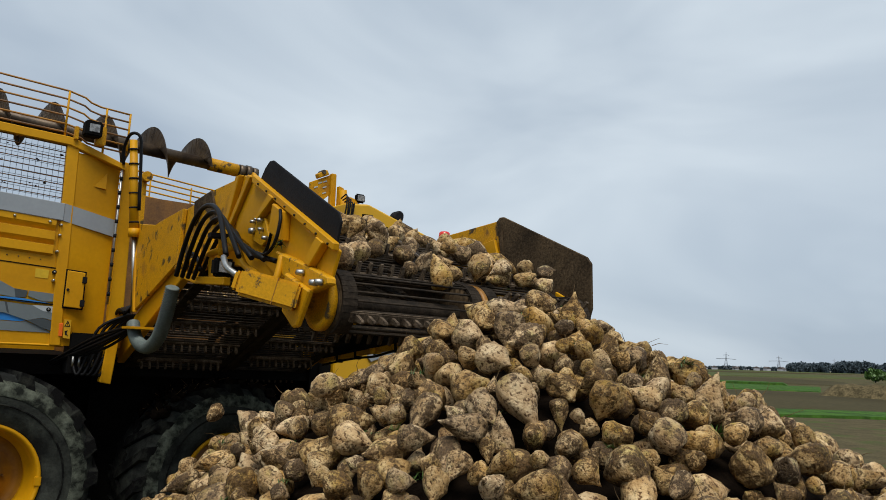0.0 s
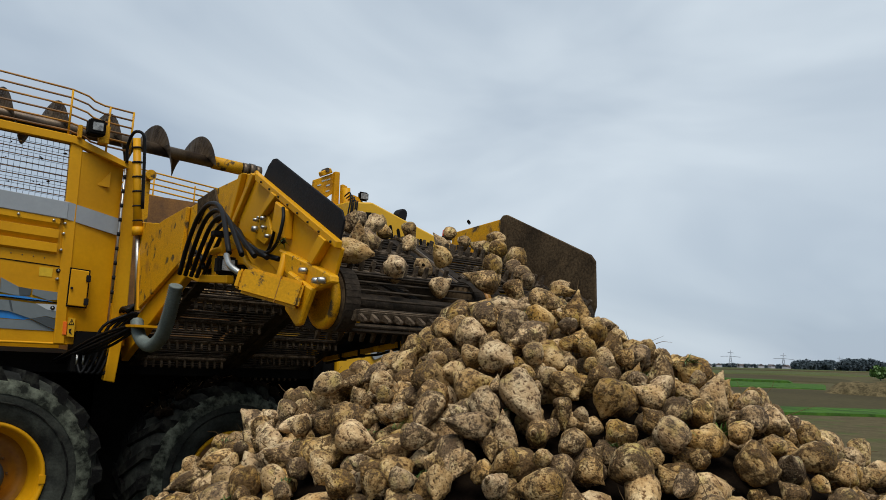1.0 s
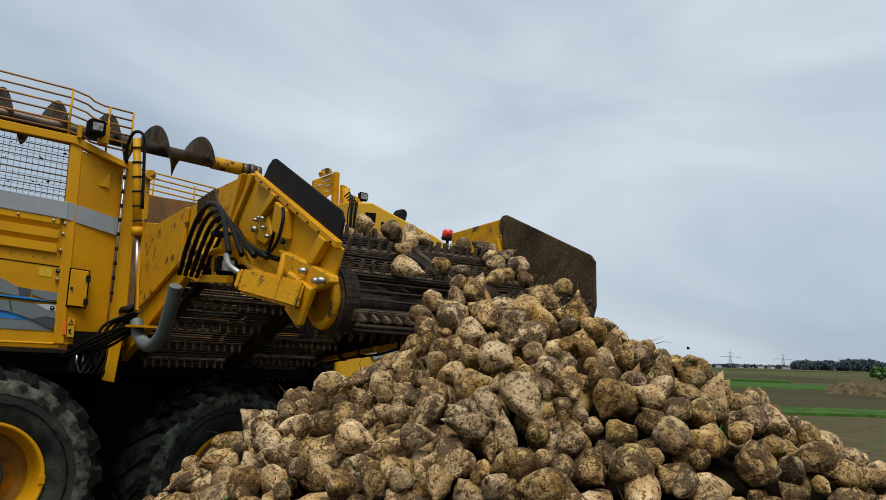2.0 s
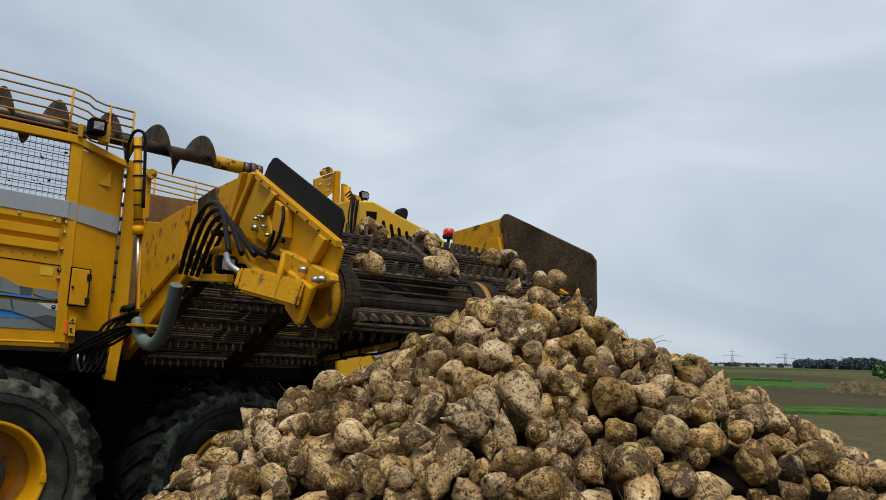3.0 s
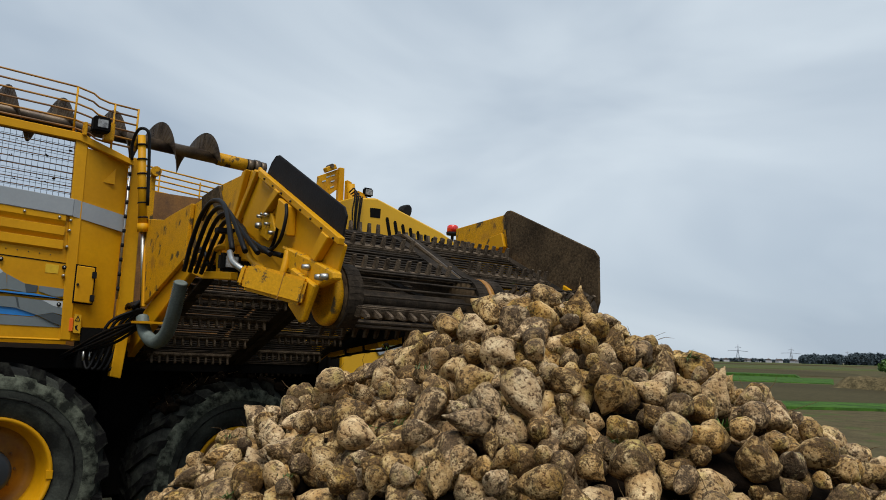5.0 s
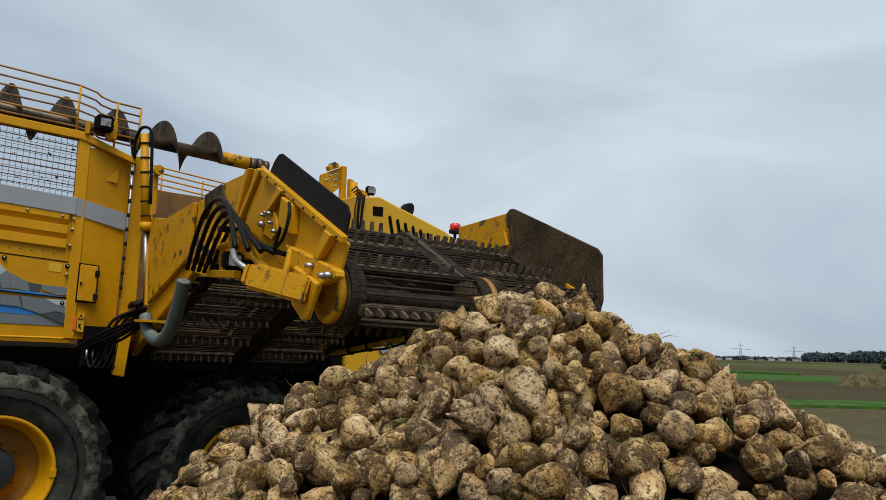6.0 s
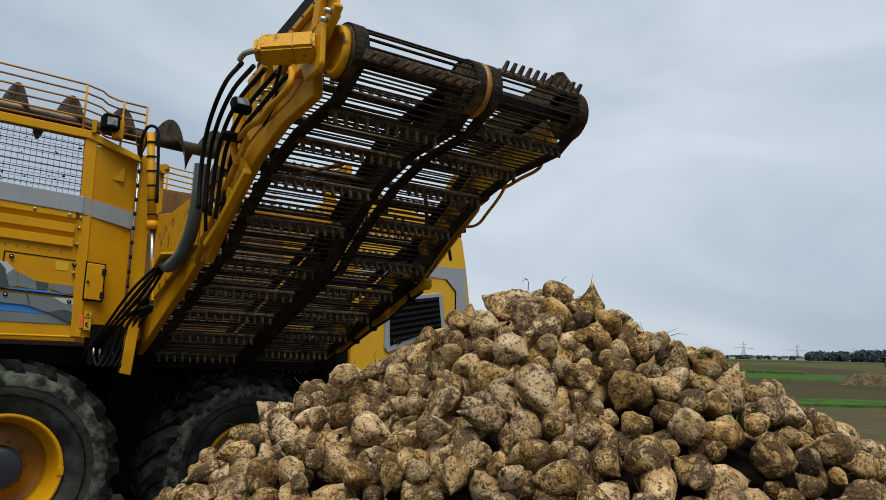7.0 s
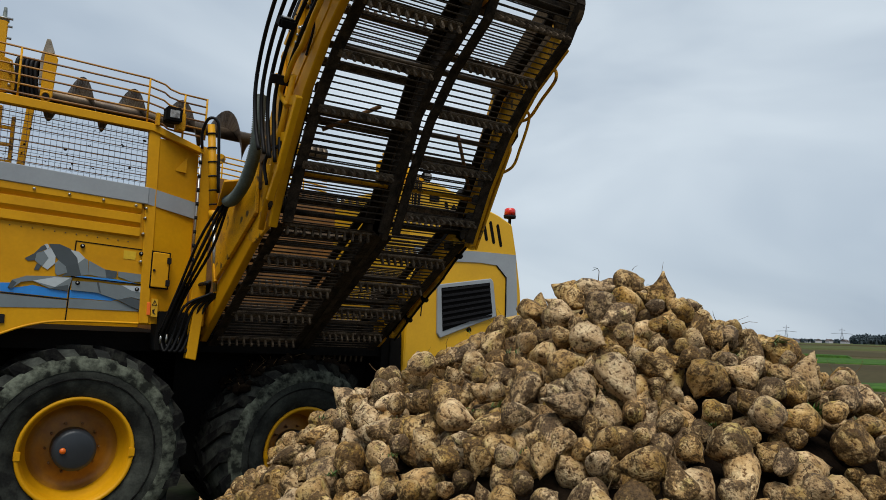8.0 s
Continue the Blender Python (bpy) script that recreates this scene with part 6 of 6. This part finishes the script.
def leaf_tuft(at, n, length, label):
    at = (at[0], at[1], heap_top(at[0], at[1]) + 0.005)
    rng = random.Random(int(at[0] * 1000 + at[1] * 77))
    bm = bmesh.new()
    for _ in range(n):
        way = Vector((rng.uniform(-1, 1), rng.uniform(-1, 1), rng.uniform(0.1, 0.9))).normalized()
        blade(bm, Vector(at) + Vector((rng.uniform(-0.03, 0.03), rng.uniform(-0.03, 0.03), 0)), way, length * rng.uniform(0.5, 1.1), length * 0.045)
    return tagged(part("leaf_tuft", bm, LEAF, at=at), label, "leaf tuft", "leaf tufts on the heap")


for at, n, length in (((1.77, 2.59, 2.06), 16, 0.09), ((3.05, 2.11, 2.30), 30, 0.12), ((3.18, 2.37, 2.43), 22, 0.09), ((2.90, 2.43, 2.48), 10, 0.07),
                      ((2.71, 2.63, 2.55), 12, 0.09), ((1.80, 2.80, 2.13), 8, 0.08), ((1.76, 2.94, 2.13), 7, 0.09), ((1.38, 2.98, 1.89), 14, 0.06),
                      ((2.60, 2.95, 2.6), 10, 0.07), ((2.25, 2.62, 2.3), 9, 0.08), ((2.05, 3.05, 2.2), 9, 0.06), ((1.62, 3.35, 2.0), 10, 0.06), ((2.75, 2.05, 2.2), 12, 0.07), ((2.30, 2.05, 2.0), 8, 0.08), ((1.53, 4.02, 1.93), 12, 0.08), ((2.46, 1.65, 1.93), 12, 0.07), ((3.35, 2.55, 2.47), 9, 0.06), ((1.25, 3.3, 1.80), 20, 0.10)):
    leaf_tuft(at, n, length, "torn green beet leaf stalks caught on the heap")


def root_fibres():
    """Thin side roots that stick out of the beets."""
    rng = random.Random(9)
    bm = bmesh.new()
    picks = [b for b in HEAP if b[2] - heap_height(b[0], b[1]) > 0.0 and math.hypot(b[0], b[1]) < 5.2]
    for x, y, z, r in rng.sample(picks, min(330, len(picks))):
        d = Vector((rng.uniform(-1, 0.6), rng.uniform(-1, 0.4), rng.uniform(-0.2, 1))).normalized()
        p = Vector((x, y, z)) + d * r * 0.9
        n = rng.uniform(0.03, 0.11)
        c = Vector((rng.uniform(-1, 1), rng.uniform(-1, 1), rng.uniform(-1, 0.6))) * n * 0.5
        add_tube(bm, [p, p + d * n * 0.5 + c * 0.25, p + d * n + c], [0.0022, 0.0014, 0.0006], 4, cap=False)
    tagged(part("root_fibres", bm, STRAW), "thin dry side roots sticking out of the heap", "roots", kind="stuff")


root_fibres()


def sprig(at, h):
    """A bare leaf stalk standing up from the heap."""
    rng = random.Random(int(at[0] * 999))
    a = Vector((at[0], at[1], heap_top(at[0], at[1])))
    b = a + Vector((rng.uniform(-0.03, 0.03), rng.uniform(-0.03, 0.03), h * 0.55))
    ob = part("stalk", tube([a - Vector((0, 0, 0.09)), (a + b) / 2 + Vector((0.008, 0, 0)), b], [0.003, 0.002, 0.001], 5), STRAW, at=a)
    tagged(ob, "thin dark dry stalk standing on the heap", "stalk", "stalks on the heap")
    bm = bmesh.new()
    for _ in range(3):
        blade(bm, b, Vector((rng.uniform(-1, 1), rng.uniform(-1, 1), rng.uniform(-0.2, 0.6))).normalized(), 0.035, 0.004)
    part("leaf", bm, LEAF, ob)


for at, h in (((3.30, 2.60, 2.56), 0.06), ((2.48, 3.20, 2.62), 0.06), ((3.05, 3.05, 2.68), 0.05), ((3.14, 2.75, 2.58), 0.07), ((2.75, 3.2, 2.72), 0.05)):
    sprig(at, h)

thrown_clump = thing("leaf_clump", (1.84, 4.24, 3.20), "small dark clump of beet leaves thrown up in the air", "leaf clump")
bm = bmesh.new()
for k in range(14):
    way = Vector((math.cos(k * 2.4), math.sin(k * 1.7), math.cos(k * 1.1))).normalized()
    blade(bm, Vector((1.84, 4.24, 3.20)), way, 0.042, 0.008)
part("leaf", bm, LEAF, thrown_clump)
bm = bmesh.new()
bmesh.ops.create_icosphere(bm, subdivisions=2, radius=0.016, matrix=Matrix.Translation((1.84, 4.24, 3.20)))
part("crown_stub", bm, CORE, thrown_clump)

STRAYS = []
for k in range(4):
    ob = new("sugar_beet", BEETS[(3 * k + 1) % KINDS])
    tagged(ob, "stray sugar beet rolling down the heap", "sugar beet", "beets coming off the conveyor")
    STRAYS.append(ob)


def clod(k):
    """A crumb of soil flung off the belt."""
    rng = random.Random(300 + k)
    bm = bmesh.new()
    bmesh.ops.create_icosphere(bm, subdivisions=2, radius=0.009)
    for v in bm.verts:
        v.co *= 1 + 0.4 * noise.noise(v.co * 90 + Vector((k, 0, 0)))
        v.co.x *= 1.5
    ob = part("soil_clod", bm, CORE)
    return tagged(ob, "crumb of dark soil flung off the conveyor", "soil clod", "soil crumbs in the air")


CLODS = [clod(k) for k in range(26)]


BEAM_FOOT = (8.63, 2.24)


def side_beam():
    """The folding beam along the conveyor's far edge, with an added dark gap plate, hose and joints."""
    way, up = Vector((-math.cos(radians(12)), math.sin(radians(12)))), Vector((math.sin(radians(12)), math.cos(radians(12))))
    spot = lambda along, high: tuple(Vector(BEAM_FOOT) + way * along + up * high)
    beam = part("side_beam", prism([spot(0, 0), spot(0, 0.09), spot(2.05, 0.085), spot(2.09, 0.05), spot(2.05, 0.0)], "x", XR + 0.07, XR + 0.13, 0.008), YELLOW_DIRTY, harvester, "mud-stained yellow folding beam", at=Vector((0, *BEAM_FOOT)))
    # added plate: blacks out the space between beam and belt
    part("guard_plate", prism([spot(-0.05, 0.04), spot(-0.05, 0.20), spot(1.2, 0.42), spot(2.0, 0.50), spot(2.0, 0.06)], "x", XR + 0.035, XR + 0.06), CHASSIS, beam, "black plate closing the gap between beam and conveyor")
    for along, r in ((0.05, 0.06), (1.28, 0.055), (2.02, 0.06)):
        part("pin_boss", lathe([(0.05, r), (0.15, r), (0.16, r * 0.7), (0.16, 0.0005)], (XR, *spot(along, 0.045)), "x", 14), YELLOW_DIRTY, beam)
    for along in (0.42, 0.85, 1.70):
        part("hose_clip", prism([spot(along, -0.035), spot(along, 0.10), spot(along + 0.05, 0.10), spot(along + 0.05, -0.035)], "x", XR + 0.065, XR + 0.14, 0.004), CHASSIS, beam)
    part("beam_hose", tube(arc([(XR + 0.10, *spot(a, h)) for a, h in ((0.02, -0.03), (0.45, -0.018), (0.9, -0.02), (1.25, -0.035), (1.6, -0.015), (1.95, -0.02))], 5), 0.014, 6), HOSE, beam)
    return beam


folding_beam = side_beam()


# ---- what moves ----
def motions():
    base = origin(harvester)
    # conveyor: still until 6.2 s, then folding up
    rise = ((0.0, 0, 0), (6.2, 0, 0), (6.3, 0, 7.5), (6.4, 0, 12.5), (6.5, 0, 17.5), (6.6, 0, 22), (6.8, 1.5, 29.5), (7.0, 3, 36.5), (7.25, 4.5, 45.5), (7.5, 6, 53), (7.75, 8, 57.5), (8.0, 10, 61))
    tip_rows, base_rows = [], []
    for t, a, b in rise:
        foot = pose(0, *FOOT, -a, 0, 0)
        h = foot @ Vector((0, HINGE[0] - FOOT[0], HINGE[1] - FOOT[1]))
        base_rows.append((t, Matrix.Translation(-base) @ foot))
        tip_rows.append((t, Matrix.Translation(-base) @ pose(0, h.y, h.z, -b, 0, 0)))
    walk(lower, base_rows)
    walk(tip, tip_rows)
    swing = ((0.0, -5), (6.2, -5), (6.5, 1.5), (7.0, 10), (7.5, 17.5), (8.0, 22.8))
    walk(folding_beam, [(t, Matrix.Translation(-base) @ pose(0, *BEAM_FOOT, -a, 0, 0)) for t, a in swing])
    bends = ((0.0, 7.805, 2.52, 0), (6.2, 7.805, 2.52, 0), (6.4, 7.79, 2.60, 6), (6.6, 7.74, 2.72, 12), (6.8, 7.65, 2.89, 19), (7.0, 7.58, 3.05, 24), (7.5, 7.65, 3.35, 27), (8.0, 7.78, 3.59, 28))
    walk(conduit, [(t, Matrix.Translation(-base) @ pose(1.95, y, z, -a, 0, 0)) for t, y, z, a in bends])
    rows = []
    for t, y, z, a in bends:
        top = Vector((1.95, y, z + 0.01))
        turn = FEED_WAY.rotation_difference((BLOCK - top).normalized())
        rows.append((t, Matrix.Translation(top - base) @ turn.to_matrix().to_4x4()))
    walk(feed, rows)
    # flights go round with the belt until it stops
    for ob, s0 in FLIGHT_PARTS:
        o = HINGE if ob.parent == tip else FOOT
        rows = []
        for f in range(0, 190):
            t = f / FPS
            s = s0 + SPEED * min(t, STOP)
            p, a = on_belt(s)
            rows.append((t, pose(0, p.x - o[0], p.y - o[1], a, 0, 0)))
        rows.append((8.0, rows[-1][1]))
        walk(ob, rows)
    # beets: belt, drop, roll, rest
    rng = random.Random(77)
    lip = STEPS[0] + STEPS[1] + STEPS[2] + 0.08
    taken = []
    for ob, (te, x, lift, k, size, u) in zip(MOVERS, STREAM):
        land_y = 3.95 - 0.5 * rng.random()
        land_x = x + rng.uniform(-0.15, 0.15)
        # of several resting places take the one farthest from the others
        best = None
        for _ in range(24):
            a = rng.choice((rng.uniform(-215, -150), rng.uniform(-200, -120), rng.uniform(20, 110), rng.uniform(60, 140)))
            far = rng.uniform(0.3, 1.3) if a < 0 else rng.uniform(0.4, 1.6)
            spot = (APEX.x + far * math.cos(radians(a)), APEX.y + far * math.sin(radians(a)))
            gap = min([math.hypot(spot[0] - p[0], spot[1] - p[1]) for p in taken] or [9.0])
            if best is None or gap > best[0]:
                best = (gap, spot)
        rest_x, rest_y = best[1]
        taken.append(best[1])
        land_z = heap_height(land_x, land_y) + 0.06
        axis = Vector((1, rng.uniform(-0.5, 0.5), rng.uniform(-0.4, 0.4))).normalized()
        first = beet_turn(rng).to_4x4()
        fall, roll = 0.17, rng.uniform(0.35, 0.7)
        rows = []
        steps = [0.0] + [f / FPS for f in range(1, 241)]
        last = None
        for t in steps:
            w = t - te
            if w < 0:
                s = lip + w * SPEED * 0.95
                if s < 1.0:
                    s = 1.0 - 0.6 * u
                p, ang = on_belt(s)
                n = Vector((0, -math.sin(radians(ang)), math.cos(radians(ang))))
                q = Vector((x, p.x, p.y)) + n * (lift if s > 1.0 else 0.12)
                spin = max(s - 1.0, 0) * 40
            elif w < fall:
                p, _ = on_belt(lip)
                v = w / fall
                a0 = Vector((x, p.x, p.y + lift))
                q = a0.lerp(Vector((land_x, land_y, land_z)), v)
                q.z = a0.z + (land_z - a0.z) * v ** 1.7
                spin = (lip - 1.0) * 40 + 60 * v
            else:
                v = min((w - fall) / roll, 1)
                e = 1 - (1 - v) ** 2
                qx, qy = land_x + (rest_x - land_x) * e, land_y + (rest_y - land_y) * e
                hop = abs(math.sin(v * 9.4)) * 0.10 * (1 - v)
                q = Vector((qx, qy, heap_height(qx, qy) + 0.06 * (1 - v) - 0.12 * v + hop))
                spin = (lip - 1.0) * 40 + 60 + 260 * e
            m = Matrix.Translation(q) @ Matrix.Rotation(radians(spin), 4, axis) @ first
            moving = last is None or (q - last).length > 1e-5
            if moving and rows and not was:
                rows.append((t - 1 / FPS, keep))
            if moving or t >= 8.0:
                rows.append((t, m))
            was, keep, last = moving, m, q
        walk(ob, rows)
    # the leaf clump goes up and over the conveyor head
    rows = []
    for t, x, y, z in ((0.0, 1.84, 4.24, 3.02), (3.0, 1.84, 4.24, 3.02), (3.1, 1.86, 4.22, 3.24), (3.2, 1.89, 4.175, 3.57), (3.3, 1.94, 4.10, 3.81), (3.4, 2.0, 4.05, 3.90), (3.5, 2.09, 3.98, 3.89), (3.6, 2.14, 3.97, 3.76), (3.7, 2.24, 3.95, 3.45), (3.8, 2.30, 3.92, 3.0), (3.9, 2.36, 3.88, 2.42), (8.0, 2.36, 3.88, 2.42)):
        rows.append((t, pose(x, y, z, 250 * min(max(t - 3.0, 0), 0.9), 160 * min(max(t - 3.0, 0), 0.9), 0)))
    walk(thrown_clump, rows)
    # strays that leap down the heap's flanks
    paths = (
        ((0.0, 3.3, 4.2, 3.0), (0.4, 3.27, 3.4, 2.95), (0.5, 3.29, 2.95, 2.72), (0.6, 3.37, 2.67, 2.61), (0.8, 3.49, 2.36, 2.46), (1.0, 3.75, 1.85, 2.05), (1.3, 4.2, 1.3, 1.2), (8.0, 4.2, 1.3, 1.2)),
        ((0.0, 3.6, 8.4, 2.8), (2.2, 3.6, 7.2, 3.4), (2.5, 3.5, 4.6, 3.1), (2.6, 3.35, 3.6, 2.85), (2.7, 3.3, 2.75, 2.66), (2.8, 3.35, 2.08, 2.54), (2.9, 3.49, 1.65, 2.32), (3.1, 3.7, 1.1, 1.5), (3.3, 3.8, 0.9, 0.9), (8.0, 3.8, 0.9, 0.9)),
        ((0.0, 3.9, 8.5, 2.8), (3.4, 3.9, 7.2, 3.4), (3.8, 3.7, 4.4, 3.0), (4.0, 3.33, 3.06, 2.72), (4.1, 3.32, 2.73, 2.59), (4.2, 3.64, 2.26, 2.45), (4.3, 3.75, 1.96, 2.33), (4.5, 4.0, 1.5, 1.6), (4.7, 4.2, 1.2, 1.15), (8.0, 4.2, 1.2, 1.15)),
        ((0.0, 1.80, 4.99, 1.95), (0.1, 1.78, 4.97, 1.75), (0.2, 1.72, 4.9, 1.55), (0.4, 1.66, 4.8, 1.40), (8.0, 1.66, 4.8, 1.40)),
    )
    for k, (ob, path) in enumerate(zip(STRAYS, paths)):
        rows, turned, last = [], 0.0, Vector(path[0][1:])
        for t, x, y, z in path:
            p = Vector((x, y, z))
            turned += min((p - last).length * 120, 80)
            last = p
            rows.append((t, pose(x, y, z, 40 + turned, 20 * k, 30 * k)))
        walk(ob, rows)
    # soil crumbs fly in short arcs
    for k, ob in enumerate(CLODS):
        rng = random.Random(500 + k)
        t0 = 0.05 + 0.17 * k
        a = Vector((rng.uniform(2.4, 4.2), 4.4, 2.95))
        b = a + Vector((rng.uniform(-1.2, 1.6), rng.uniform(-1.6, -0.3), 0))
        b.z = heap_height(b.x, b.y) + 0.02
        up = rng.uniform(0.05, 0.35) if k % 3 else rng.uniform(0.5, 1.1)
        rows = [(0.0, Matrix.Translation(a))] if t0 > 0 else []
        for i in range(11):
            u = i / 10
            p = a.lerp(b, u)
            p.z += up * 4 * u * (1 - u)
            rows.append((t0 + 0.6 * u, Matrix.Translation(p) @ pose(0, 0, 0, 50 * i, 30 * i, 0)))
        rows.append((8.0, rows[-1][1]))
        walk(ob, rows)


motions()
